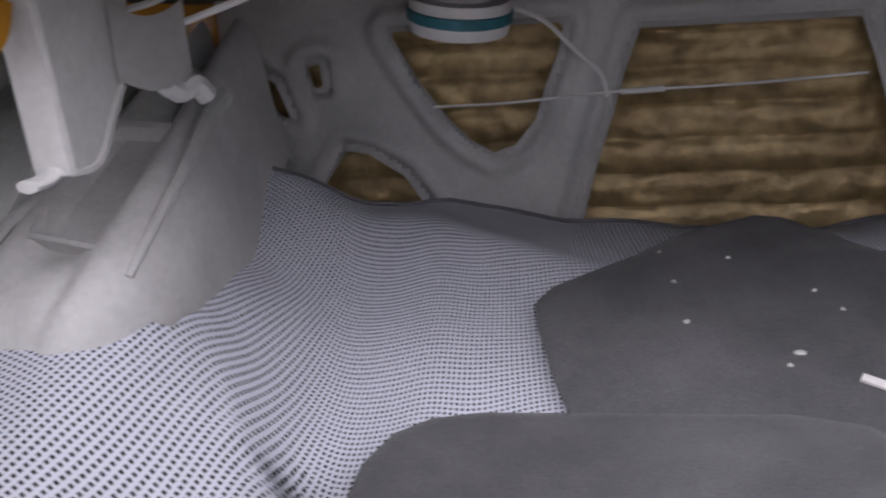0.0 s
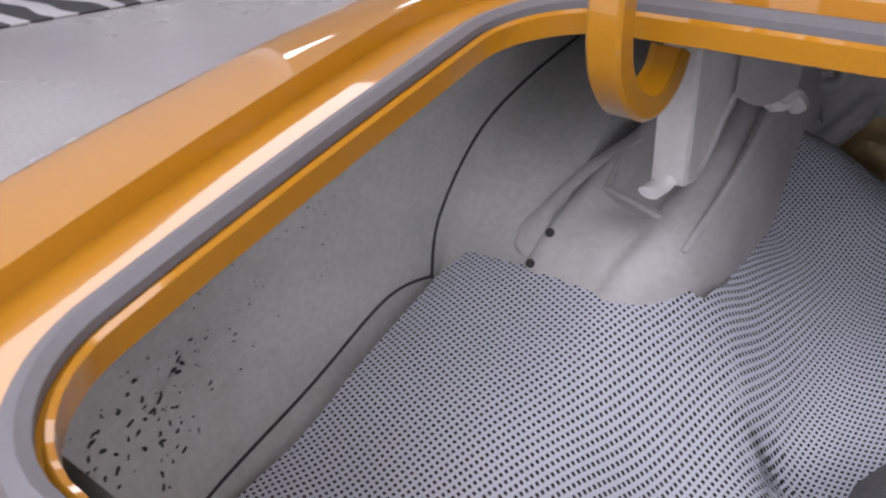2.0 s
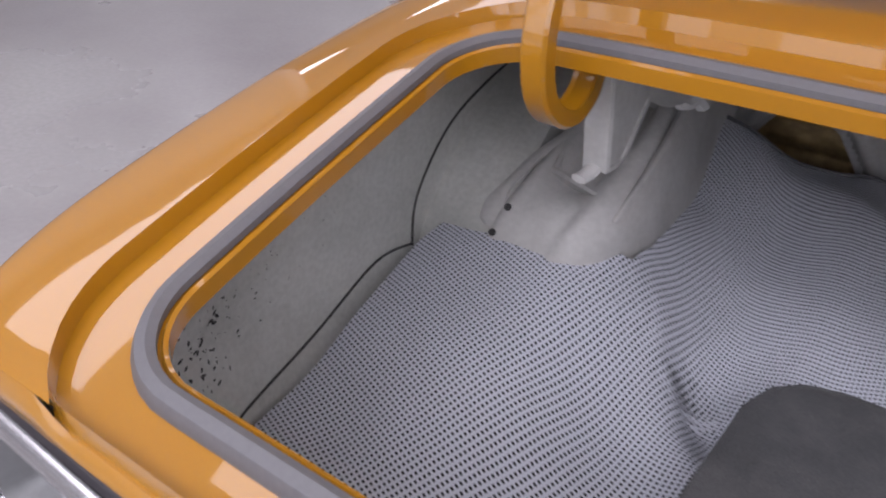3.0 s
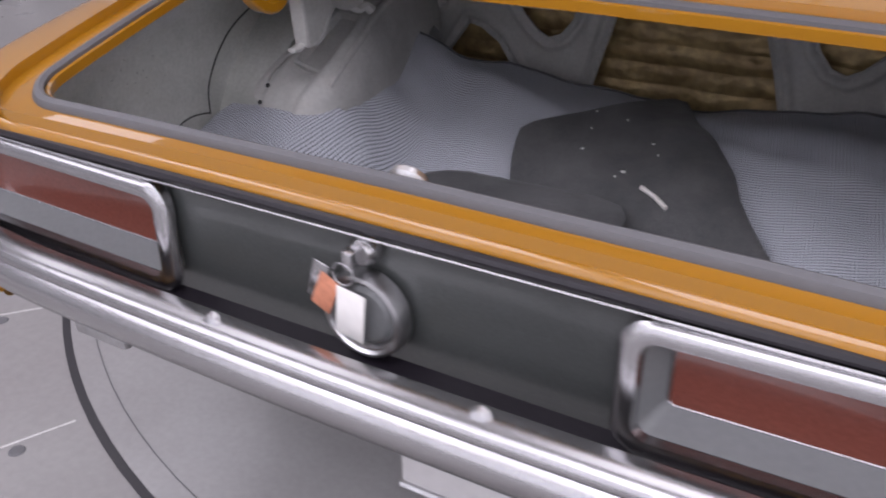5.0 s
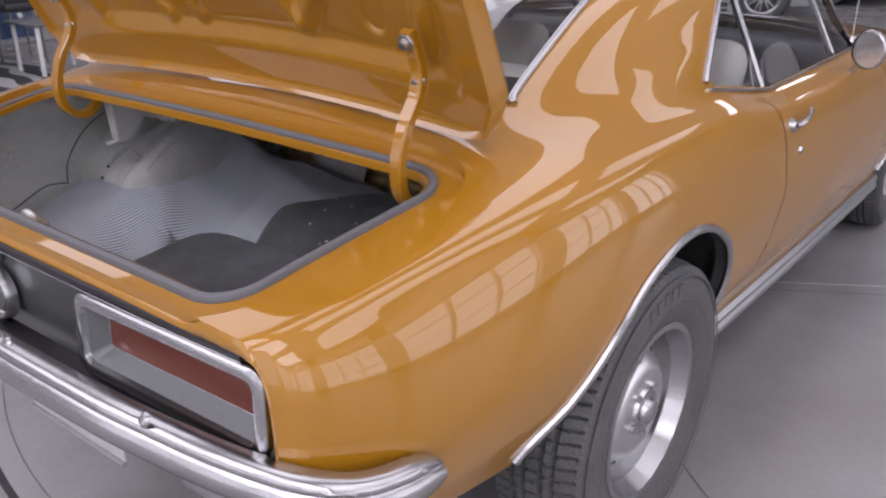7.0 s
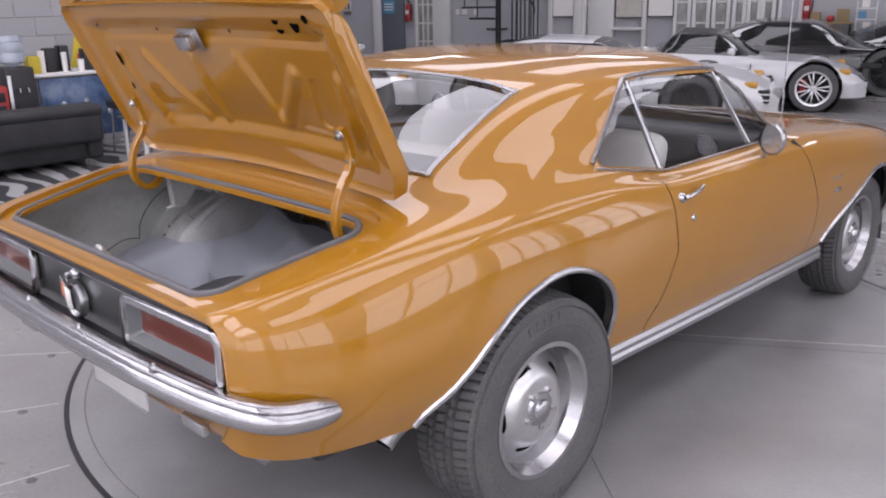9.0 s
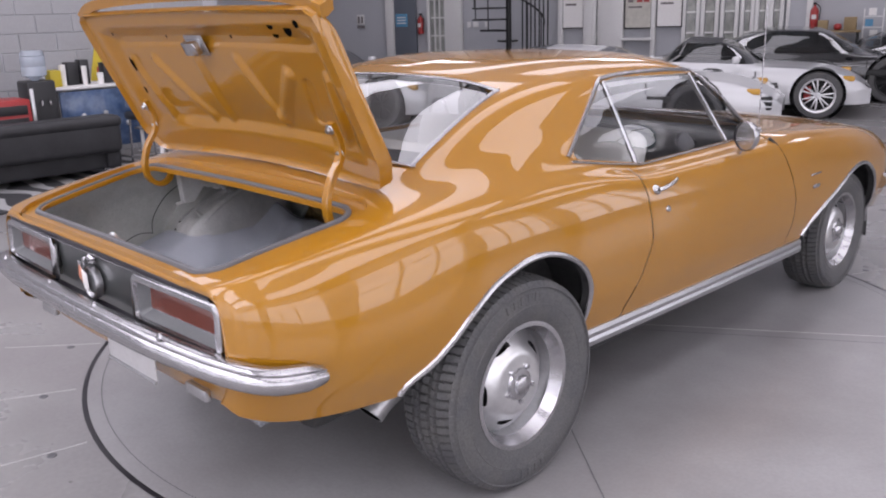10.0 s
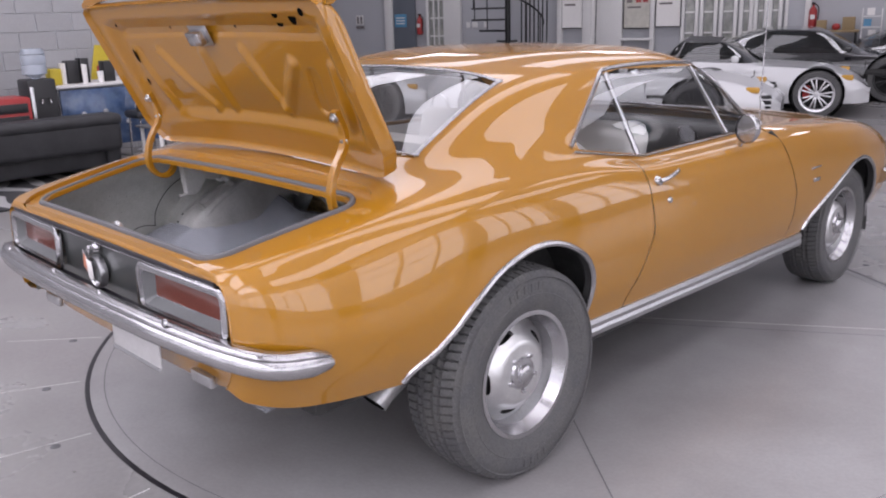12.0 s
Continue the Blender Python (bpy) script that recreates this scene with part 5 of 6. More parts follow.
part("wire", tube(curve([(-.40, 1.235, .805), (-.30, 1.238, .806), (-.16, 1.235, .815), (.0, 1.24, .818), (.14, 1.24, .825)], 8), .0018, 6), M_WHITE_PLASTIC, tub, "thin white cable")
part("wire_joint", tube([(-.155, 1.232, .815), (-.10, 1.232, .817)], .004, 8), M_WHITE_PLASTIC, tub)
part("wire", tube(curve([(-.68, .84, .942), (-.59, .85, .952), (-.54, .855, .968), (-.48, .87, .985)], 6), .0035, 6), M_PRIMER_LIGHT, tub, "grey cable under the shelf")
roll = thing("tape_roll", pose(-.345, 1.16, .925, 12, 8), "blue and white roll of tape tucked under the shelf", "tape roll")
part("core", lathe([(.060, -.020), (.062, -.012), (.062, .012), (.060, .020), (.040, .020), (.040, -.020)], 40, axis="z", closed=True), M_WHITE_PLASTIC, roll)
part("band", lathe([(.0625, -.006), (.0645, -.005), (.0645, .007), (.0625, .008)], 40, axis="z"), material("teal_print", (0.03, 0.16, 0.20), 0.5, grain=0.2, scale=60), roll, "teal printed band")


def mat_thing(label, shape, lift, tilt):
    d = outline(shape, .012)
    xs, ys = [p[0] for p in shape], [p[1] for p in shape]
    cells, n = [], 70
    f = lambda x, y: Vector((x, y, 0))
    for i in range(n):
        for j in range(n):
            x0, x1 = (min(xs) + (max(xs) - min(xs)) * (i + k) / n for k in (0, 1))
            y0, y1 = (min(ys) + (max(ys) - min(ys)) * (j + k) / n for k in (0, 1))
            cells.append([f(x0, y0), f(x1, y0), f(x1, y1), f(x0, y1)])
    bm = from_polys(cut(cells, lambda p: -d(p.x, p.y)))
    r = bmesh.ops.extrude_face_region(bm, geom=bm.faces[:])
    top = {v for v in r["geom"] if isinstance(v, bmesh.types.BMVert)}
    for v in bm.verts:
        x, y = v.co.x, v.co.y
        v.co.z = max(tilt(x, y) + lift, liner_z(x, y) + .012) + (.007 - .004 * ease(-.012, 0, d(x, y)) if v in top else 0)
    return tagged(part("floor_mat", bm, M_MAT), label, "car mat", group="mats in the trunk")


smooth_z = lambda x, y: .495 + .095 * ease(.60, .95, y) + .055 * ease(.80, 1.12, y)
mat_a = mat_thing("charcoal carpet car mat lying on the cloth with crumbs on it", [(-.205, .81), (-.225, .856), (-.241, .91), (-.246, .945), (-.228, .975), (-.14, 1.04), (-.07, 1.115), (.0, 1.175), (.035, 1.165), (.08, 1.07), (.15, .985), (.195, .927), (.225, .866), (.262, .815), (.31, .755), (.33, .62), (.33, .40), (-.15, .40)], .016, smooth_z)
mat_b = mat_thing("charcoal carpet car mat overlapping the other mat", [(-.36, .36), (-.368, .54), (-.365, .69), (-.350, .735), (-.322, .762), (-.28, .775), (-.02, .787), (.035, .772), (.060, .735), (.066, .69), (.05, .54), (-.02, .36)], .034, lambda x, y: .525 + .03 * ease(.4, .8, y))
crumbs = [(.002, .875, .006, .005), (-.096, .911, .003, .005), (-.104, .976, .004, .002), (-.045, 1.023, .003, .002), (-.116, 1.036, .003, .002), (-.009, .861, .003, .002), (.03, .96, .002, .003), (-.02, .80, .0025, .002), (.17, .75, .003, .002), (.12, .68, .004, .0015), (.15, .66, .003, .002), (.05, .93, .002, .002)]
for x, y, a, b in crumbs:
    zz = smooth_z(x, y) + .024
    bm = bmesh.new()
    bmesh.ops.create_icosphere(bm, subdivisions=1, radius=1, matrix=pose(x, y, zz, 0, 0, 40 * x * 100) @ Matrix.Diagonal((a, b, .002, 1)))
    tagged(part("crumb", bm, M_WHITE_PLASTIC), "small pale crumb lying on the mat", "crumb", group="crumbs on the mat")
a, b = Vector((.048, .846, smooth_z(.048, .846) + .027)), Vector((.107, .812, smooth_z(.107, .812) + .027))
tagged(part("paper_stick", tube([a, a.lerp(b, .5) + Vector((.002, .002, .001)), b], .0045, 8), M_PAPER), "short white paper stick lying on the mat", "stick")


# ---- the hall's far side ----
def blocks():
    me = finish(box((.013, .388, .193), bevel=.004, segs=1), "block", False)
    me.materials.append(M_BLOCK)
    wall_w = bpy.data.objects["wall_west"]
    inv = wall_w.matrix_world.inverted()
    count = 0
    for row in range(11):
        for k in range(12):
            y, z = .35 + .4 * k + (.2 if row % 2 else 0), .10 + .2 * row
            if y > 4.75:
                continue
            ob = new("block", me)
            ob.parent = wall_w
            ob.matrix_local = inv @ pose(-7.595, y, z)
            count += 1
    bm = bmesh.new()
    for row in range(26):
        for k in range(32):
            y, z = -7.4 + .4 * k + (.2 if row % 2 else 0), .10 + .2 * row
            if (y > .3 and row < 11) or y > 4.8:
                continue
            box((.013, .388, .193), (-7.595, y, z), bm=bm)
    me2 = finish(bm, "block_field", False)
    me2.materials.append(M_BLOCK)
    ob = new("block_field", me2)
    ob.parent = wall_w
    ob.matrix_local = inv
    ob["kind"] = "stuff"


U = (FAR_B - FAR_A).normalized()
NRM = Vector((U.y, -U.x, 0))
ANG = math.atan2(U.y, U.x)


def on_far(s, z, off=0.0):
    """A pose on the far wall: s metres along it, z up, off metres in front."""
    return Matrix.Translation(FAR_A + U * s + NRM * off + Vector((0, 0, z))) @ Matrix.Rotation(ANG, 4, "Z")


M_PANE = material("door_pane", (0.20, 0.21, 0.20), 0.08, grain=0.3, scale=4, stain=0.5, stain_scale=2.5, stain_colour=(0.42, 0.42, 0.38))
M_BLUEGREY = material("slate_door_paint", (0.13, 0.145, 0.17), 0.5, grain=0.03, scale=40, stain=0.08)
M_BLUE_SIGN = material("blue_sign", (0.10, 0.28, 0.45), 0.5, grain=0.03, scale=40)
M_RED = material("red_enamel", (0.35, 0.03, 0.03), 0.35, grain=0.06, scale=60)
M_IRON = material("black_iron", (0.015, 0.015, 0.016), 0.45, 0.3, grain=0.2, scale=80)
M_POSTER = material("faded_poster", (0.55, 0.53, 0.47), 0.6, grain=0.05, scale=40, stain=0.15, stain_scale=9)
M_INK = material("print_ink", (0.16, 0.14, 0.14), 0.6, grain=0.1, scale=50)
M_OLIVE = material("cardboard", (0.30, 0.22, 0.12), 0.8, grain=0.1, scale=40)

# grey panels, piers and doors along the far wall
for s0, s1, name in ((3.02, 3.22, "pier"), (4.55, 4.92, "pier"), (7.12, 7.22, "pier"), (7.66, 7.84, "pier"), (8.02, 8.48, "pier"), (9.03, 9.12, "pier")):
    p = tagged(part("trim", box((s1 - s0, .12, 5.1), ((s1 - s0) / 2, 0, 2.55), .01), M_WHITE), "white painted pier on the far wall", "trim", kind="structure")
    p.matrix_world = on_far(s0, 0, .07)
d1 = thing("door_1", on_far(3.22, 0, .05), "slate grey flush door in a white frame", "door", kind="structure")
part("leaf", box((.56, .05, 2.6), (.28, 0, 1.3), .005), M_BLUEGREY, d1)
sg = thing("wall_sign", on_far(3.42, 1.31, .09), "small blue sign with pale bars", "sign")
part("plate", box((.30, .012, .28), (0, 0, 0), .004), M_BLUE_SIGN, sg)
for z in (-.06, 0, .06):
    part("bar", box((.22, .006, .025), (0, -.008, z)), M_WHITE, sg)
rs = thing("restroom_sign", on_far(2.30, 1.32, .03), "small dark restroom sign with two white figures as bars", "sign")
part("plate", box((.20, .012, .22), (0, 0, .02), .004), M_WHITE, rs)
part("bar", box((.05, .006, .15), (-.045, -.008, .02)), M_INK, rs)
part("bar", box((.05, .006, .15), (.045, -.008, .02)), M_INK, rs)
part("caption", box((.20, .012, .05), (0, 0, -.14)), M_INK, rs)


def extinguisher(m):
    e = thing("fire_extinguisher", m, "red fire extinguisher hanging on the wall", "fire extinguisher", group="fire extinguishers")
    part("bottle", lathe([(0, -.20), (.065, -.19), (.07, -.15), (.07, .10), (.05, .15), (.02, .18), (.02, .21), (0, .21)], 20, axis="z"), M_RED, e)
    part("valve", box((.06, .05, .04), (0, 0, .23), .008), M_IRON, e)
    part("hose", tube(curve([(.02, -.02, .23), (.09, -.03, .16), (.09, -.03, 0), (.08, -.03, -.12)], 5), .010, 6), M_IRON, e)
    part("label_bar", box((.08, .004, .08), (0, -.070, 0)), M_WHITE, e)


extinguisher(on_far(3.91, 1.20, .10))
extinguisher(on_far(11.97, 1.22, .10))


def glazed_door(name, s, w, h, cols, rows, label):
    d = thing(name, on_far(s, 0, .06), label, "door", kind="structure")
    part("stile", box((.07, .06, h), (.035, 0, h / 2), .004), M_WHITE, d)
    part("stile", box((.07, .06, h), (w - .035, 0, h / 2), .004), M_WHITE, d)
    for z in (.1, h - .05):
        part("rail", box((w - .14, .06, .2 if z < .5 else .1), (w / 2, 0, z), .004), M_WHITE, d)
    pw, ph = (w - .14) / cols, (h - .3) / rows
    for i in range(cols):
        for j in range(rows):
            part("pane", box((pw - .03, .012, ph - .03), (.07 + pw * (i + .5), .01, .2 + ph * (j + .5))), M_PANE, d)
    for i in range(1, cols):
        part("bar", box((.03, .035, h - .3), (.07 + pw * i, 0, h / 2 + .05)), M_WHITE, d)
    for j in range(1, rows):
        part("bar", box((w - .14, .034, .03), (w / 2, 0, .2 + ph * j)), M_WHITE, d)


glazed_door("door_2", 4.06, .50, 2.6, 3, 6, "white glazed door with many small panes")
glazed_door("door_3", 7.84, .18, 2.6, 1, 6, "narrow white sidelight with panes")
for k, s in enumerate((9.62, 9.97, 10.33, 10.69, 10.95, 11.20)):
    glazed_door(f"door_{k + 4}", s, .33 if k < 3 else .25, 2.6, 1, 6, "white french door with a column of panes")
d10 = thing("door_12", on_far(11.55, 0, .05), "pale grey open doorway with a white frame", "door", kind="structure")
part("leaf", box((.28, .05, 2.6), (.14, 0, 1.3), .005), M_WALL, d10)
part("stile", box((.06, .09, 2.7), (-.03, 0, 1.35), .005), M_WHITE, d10)
part("stile", box((.10, .09, 2.7), (.33, 0, 1.35), .005), M_WHITE, d10)


def poster(s, z, w, h, label, dark):
    p = thing("poster", on_far(s, z, .10), label, "poster", group="posters on the far wall")
    part("print", box((w - .03, .012, h - .03), (0, 0, 0)), M_POSTER if dark else M_PAPER, p)
    for x in (-1, 1):
        part("frame_side", box((.018, .025, h), (x * (w - .018) / 2, 0, 0)), M_IRON, p)
        part("frame_side", box((w - .036, .025, .018), (0, 0, x * (h - .018) / 2)), M_IRON, p)
    for x in (-.28, .05, .3):
        part("print_block", box((w * .2, .004, h * .10), (x * w, -.008, h * .28)), M_RED if x > 0 and dark else M_INK, p)
    part("print_block", box((w * .5, .004, h * .05), (-w * .1, -.008, h * .1)), M_INK, p)


poster(7.44, 1.47, .46, .78, "framed pale poster with printed blocks", False)
poster(8.77, 1.40, .54, .68, "framed cream poster with printed blocks", True)
poster(9.38, 1.45, .50, .74, "framed white poster with printed blocks", False)
sk = tagged(part("sill_bench", box((.62, .18, .05), (0, 0, 0), .01), M_WHITE), "white ledge under the posters", "ledge")
sk.matrix_world = on_far(8.77, .86, .12)
for k, s in enumerate((5.06, 5.22, 5.48)):
    o = tagged(part("wall_switch", box((.09 if k != 1 else .13, .015, .12), (0, 0, 0), .004), M_WHITE), "white wall switch plate", "switch", group="switches on the far wall")
    o.matrix_world = on_far(s, 1.19, .02)

# spiral stair
st = thing("spiral_staircase", on_far(6.45, 0, 1.1), "black iron spiral staircase with open treads and railing", "staircase")
part("pole", lathe([(.055, 0), (.055, 5.1)], 16, axis="z"), M_IRON, st)
for k in range(20):
    a = radians(35 * k + 10)
    z = .22 * (k + 1)
    bm = bmesh.new()
    pts = []
    for r, da in ((.05, -.12), (.72, -.30), (.72, .30), (.05, .12)):
        pts.append(Vector((r * math.cos(a + da), r * math.sin(a + da), z)))
    rings([[p - Vector((0, 0, .035)) for p in pts], pts], bm=bm, first=True, last=True)
    part("tread", bm, M_IRON, st, smooth=False)
    part("baluster", tube([(.70 * math.cos(a), .70 * math.sin(a), z), (.70 * math.cos(a), .70 * math.sin(a), z + .95)], .012, 6), M_IRON, st)
part("handrail", tube([(.70 * math.cos(radians(35 * k + 10)), .70 * math.sin(radians(35 * k + 10)), .22 * (k + 1) + .95) for k in np.linspace(0, 19, 77)], .02, 8), M_IRON, st)
fence = thing("stair_railing", on_far(6.62, 0, .8), "black iron railing with upright bars", "railing")
for k in range(7):
    part("upright", box((.022, .022, 1.75), (.09 * k, 0, .875)), M_IRON, fence)
part("top_rail", box((.62, .03, .03), (.27, 0, 1.75)), M_IRON, fence)

# shelf with boxes at the right end
sh = thing("wall_shelf", on_far(12.38, .97, .25), "brown wall shelf with iron legs", "shelf")
part("board", box((.75, .4, .035), (0, 0, 0), .004), M_OLIVE, sh)
for x in (-.33, .33):
    part("leg", box((.04, .3, .97), (x, 0, -.50)), M_IRON, sh)
for x, w, h, mat, nm, lab in ((-.24, .16, .17, M_OLIVE, "carton", "brown cardboard carton on the wall shelf"), (.20, .20, .22, M_OLIVE, "carton", "tall brown cardboard carton on the wall shelf"), (.0, .13, .11, M_RED, "helmet", "rounded red helmet on the wall shelf")):
    o = tagged(part(nm, box((w, .2, h), (0, 0, h / 2), .05 if nm == "helmet" else .004, 3), mat), lab, nm)
    o.matrix_world = on_far(12.38 + x, .99, .25)
rk = thing("display_rack", on_far(12.95, 0, .6), "white wire display rack with blue cards", "rack")
for x in (-.15, .15):
    part("upright", tube([(x, 0, 0), (x, 0, 1.35)], .012, 6), M_WHITE, rk)
for k in range(5):
    part("wire_shelf", box((.32, .2, .012), (0, -.05, .5 + .18 * k)), M_WHITE, rk)
    part("card", box((.12, .01, .12), (-.06 + .04 * (k % 3), -.1, .58 + .18 * k)), M_BLUE_SIGN if k % 2 else M_PAPER, rk)

blocks()

# ---- other cars ----
M_WHITE_CAR = material("white_car_paint", (0.66, 0.66, 0.67), 0.3, 0, 1.0, grain=0.02, scale=500)
M_BLACK_CAR = material("black_car_paint", (0.008, 0.008, 0.010), 0.25, 0, 1.0, grain=0.1, scale=500)
M_ALLOY = material("silver_alloy", (0.65, 0.65, 0.66), 0.3, 0.9, grain=0.05, scale=60)
M_DARK_GLASS = glass("tinted_glass", (0.25, 0.27, 0.28), 0.12)
M_AMBER = material("amber_lamp", (0.55, 0.30, 0.05), 0.2, grain=0.05, scale=60)


def far_wheel(parent, m, r, w, spokes, mat):
    hub = new("wheel")
    hub.parent, hub.matrix_local = parent, m
    part("tyre", lathe([(r * .72, -w / 2), (r * .95, -w / 2), (r, -w * .4), (r, w * .4), (r * .95, w / 2), (r * .72, w / 2)], 40), M_RUBBER, hub)
    part("rim", lathe([(r * .72, w * .48), (r * .74, w * .52), (r * .66, w * .5), (r * .64, w * .1)], 40), mat, hub)
    part("well", lathe([(0, w * .05), (r * .7, w * .05)], 24), M_DARK, hub)
    for k in range(spokes):
        a = 2 * math.pi * k / spokes
        for tilt in (-.16, .16):
            part("spoke", box((.03, r * .56, .020), (w * .40, r * .40, 0), .005, m=Matrix.Rotation(a + tilt, 4, "X")), mat, hub)
    if mat is M_ALLOY:
        part("caliper", box((.05, r * .30, r * .62), (w * .12, -r * .42, .02), .02, 3), M_RED, hub, "red brake caliper")
    part("hub_cap", lathe([(0, w * .5), (r * .12, w * .48), (r * .15, w * .3)], 20), mat, hub)


def coupe(label, m, L, W, H, mat, top_mat, cabin, nose, wheels, rims, dark_glass=True, belt=.62):
    """A parked two-door car, nose along +y from its rear end at 0."""
    c = thing("parked_car", m, label, "car", group="cars in the hall")
    w = W / 2
    ys = [0, .05 * L, .2 * L, cabin[0] * L, cabin[1] * L, cabin[2] * L, cabin[3] * L, .85 * L, .96 * L, L]
    hb = belt * H
    bel = [hb * .80, hb * .98, hb * 1.04, hb * 1.03, hb * 1.0, hb * .98, hb * .95, hb * .88, hb * .68, hb * .50]
    wid = [.80, .93, 1.0, 1.0, .97, .97, 1.0, .98, .88, .66]
    top = [0, 0, .01, .02, H - hb * 1.0, H - hb * .98 - .02, .03, .03, .02, .01]
    sec = []
    for y, b, k, t in zip(ys, bel, wid, top):
        x = w * k
        cab = t > .1
        sec.append([(x * .93, .18), (x, .38), (x * .985, b * .82), (x * .90, b), (x * (.80 if cab else .70), b + t * .45), (x * (.62 if cab else .45), b + t * .93), (0, b + t + .02)])
    sec = np.array(sec)
    yy = np.linspace(0, L, 90)
    rows_ = []
    for y in yy:
        p = pchip(np.array(ys), sec, y)
        ch = np.r_[0, np.cumsum(np.hypot(*np.diff(p, axis=0).T))]
        rows_.append([pchip(ch, p, t) for t in np.linspace(0, ch[-1], 34)])
    polys = []
    for y0, y1, a, b in zip(yy, yy[1:], rows_, rows_[1:]):
        for k in range(len(a) - 1):
            polys.append([Vector((a[k][0], y0, a[k][1])), Vector((a[k + 1][0], y0, a[k + 1][1])), Vector((b[k + 1][0], y1, b[k + 1][1])), Vector((b[k][0], y1, b[k][1]))])
    for wy, r in wheels:
        polys = cut(polys, lambda p: math.hypot(p.y - wy, p.z - r) - r * 1.13 if p.z < 2.3 * r and p.x > w * .5 else 1)
    belt_at = lambda y: float(np.interp(y, ys, bel))
    ca, cb, cc, cd = (q * L for q in cabin)
    side = outline([(ca + .12 * (cb - ca), hb * 1.06), (cb - .05, H * .955), (cc, H * .945), (cd - .16 * (cd - cc), hb * 1.02)], .03)
    front = lambda p: min(p.y - cc - .04, cd - .03 - p.y, w * .66 - p.x, p.z - belt_at(p.y) - .03)
    back = lambda p: min(p.y - ca - .03, cb - .04 - p.y, w * .58 - p.x, p.z - belt_at(p.y) - .03)
    win = lambda p: max(-side(p.y, p.z) if p.x > w * .5 else -1, front(p), back(p))
    glass_polys = cut(polys, win)
    polys = cut(polys, lambda p: -win(p))
    roof = cut(polys, lambda p: min(p.z - belt_at(p.y) - .05, p.y - ca * .9, cd - p.y)) if top_mat is not mat else []
    if roof:
        polys = cut(polys, lambda p: -min(p.z - belt_at(p.y) - .05, p.y - ca * .9, cd - p.y))
        part("soft_top", from_polys(roof + mirror(roof)), top_mat, c, "black folding top")
    part("body", from_polys(polys + mirror(polys)), mat, c)
    part("glazing", from_polys(glass_polys + mirror(glass_polys)), M_DARK_GLASS if dark_glass else M_GLASS, c)
    part("cabin", box((W * .80, (cd - ca) * .8, .3), (0, (ca + cd) / 2, hb * .80), .05), M_BLACK_VINYL, c)
    part("underside", box((W * .8, L * .9, .12), (0, L / 2, .22), .02), M_DARK, c)
    for y, r in wheels:
        for s in (1, -1):
            far_wheel(c, pose(s * (w - .13), y, r, 0, 0, 0 if s > 0 else 180), r, .24, 7, rims)
            part("arch", lathe([(r * 1.14, w - .04), (r * 1.14, w - .4)], 30, m=Matrix.Translation((0 if s > 0 else -2 * w + .44, y, r))), M_DARK, c)
    for s in (1, -1):
        part("mirror", box((.16, .10, .10), (s * (w + .03), cd - .35, hb * 1.10), .035, 3), mat, c)
        part("head_lamp", box((.05, .15, .07), (s * w * .86, L * .93, hb * .74), .02, 3), M_AMBER if mat is M_WHITE_CAR else M_SILVER, c)
        part("side_vent", box((.02, .30, .09), (s * (w - .012), cd + .05, hb * .62), .02), M_DARK, c)
        part("door_line", box((.012, .012, hb * .6), (s * (w * .985), cd - .1, hb * .58)), M_DARK, c)
    return c


AX = Vector((.923, .384))
face = math.degrees(math.atan2(-AX.x, AX.y))


def parked(front_wheel, fy, *args, **kw):
    """Places a car by its right front wheel's foot; fy is that wheel's place along the car."""
    m = Matrix.Rotation(radians(face + kw.pop("turn", 0)), 4, "Z")
    off = m @ Vector((kw.pop("half"), fy, 0))
    return coupe(args[0], Matrix.Translation(Vector((*front_wheel, 0)) - off) @ m, *args[1:], **kw)


parked((-2.20, 10.66), 3.55, "white two-seat roadster with a black folding top", 4.20, 1.92, 1.03, M_WHITE_CAR, M_BLACK_VINYL, (.33, .43, .53, .68), 0, ((.95, .305), (3.55, .305)), M_ALLOY, half=.90, belt=.68)
parked((-2.05, 12.95), 3.60, "glossy black sports coupe with dark wheels", 4.5, 1.90, 1.10, M_BLACK_CAR, M_BLACK_CAR, (.14, .43, .55, .74), 0, ((.80, .34), (3.60, .34)), M_IRON, half=.90, belt=.66)
parked((-.25, 14.6), 3.60, "glossy black coupe behind the other black car", 4.5, 1.90, 1.10, M_BLACK_CAR, M_BLACK_CAR, (.10, .40, .50, .70), 0, ((.80, .34), (3.60, .34)), M_IRON, half=.90, belt=.66)
parked((-6.45, 6.70), 3.5, "low white sports car standing beyond the orange coupe", 4.25, 1.85, 1.04, M_WHITE_CAR, M_WHITE_CAR, (.16, .30, .50, .66), 0, ((.85, .32), (3.5, .32)), M_IRON, half=.88, belt=.70)
near_white = parked((-2.63, 8.235), 3.45, "white sports car with dark front vents beside the roadster", 4.4, 1.80, 1.03, M_WHITE_CAR, M_WHITE_CAR, (.20, .36, .50, .68), 0, ((.85, .32), (3.45, .32)), M_IRON, half=.86, belt=.70)
for s in (1, -1):
    fv = part("front_vent", box((.16, .26, .15), (s * .70, 4.17, .40), .02, 3), M_IRON, near_white, "dark front air vent")
    for z in (-.035, .03):
        part("vent_slat", box((.17, .27, .016), (s * .705, 4.172, .40 + z), .004), M_WHITE_CAR, fv)

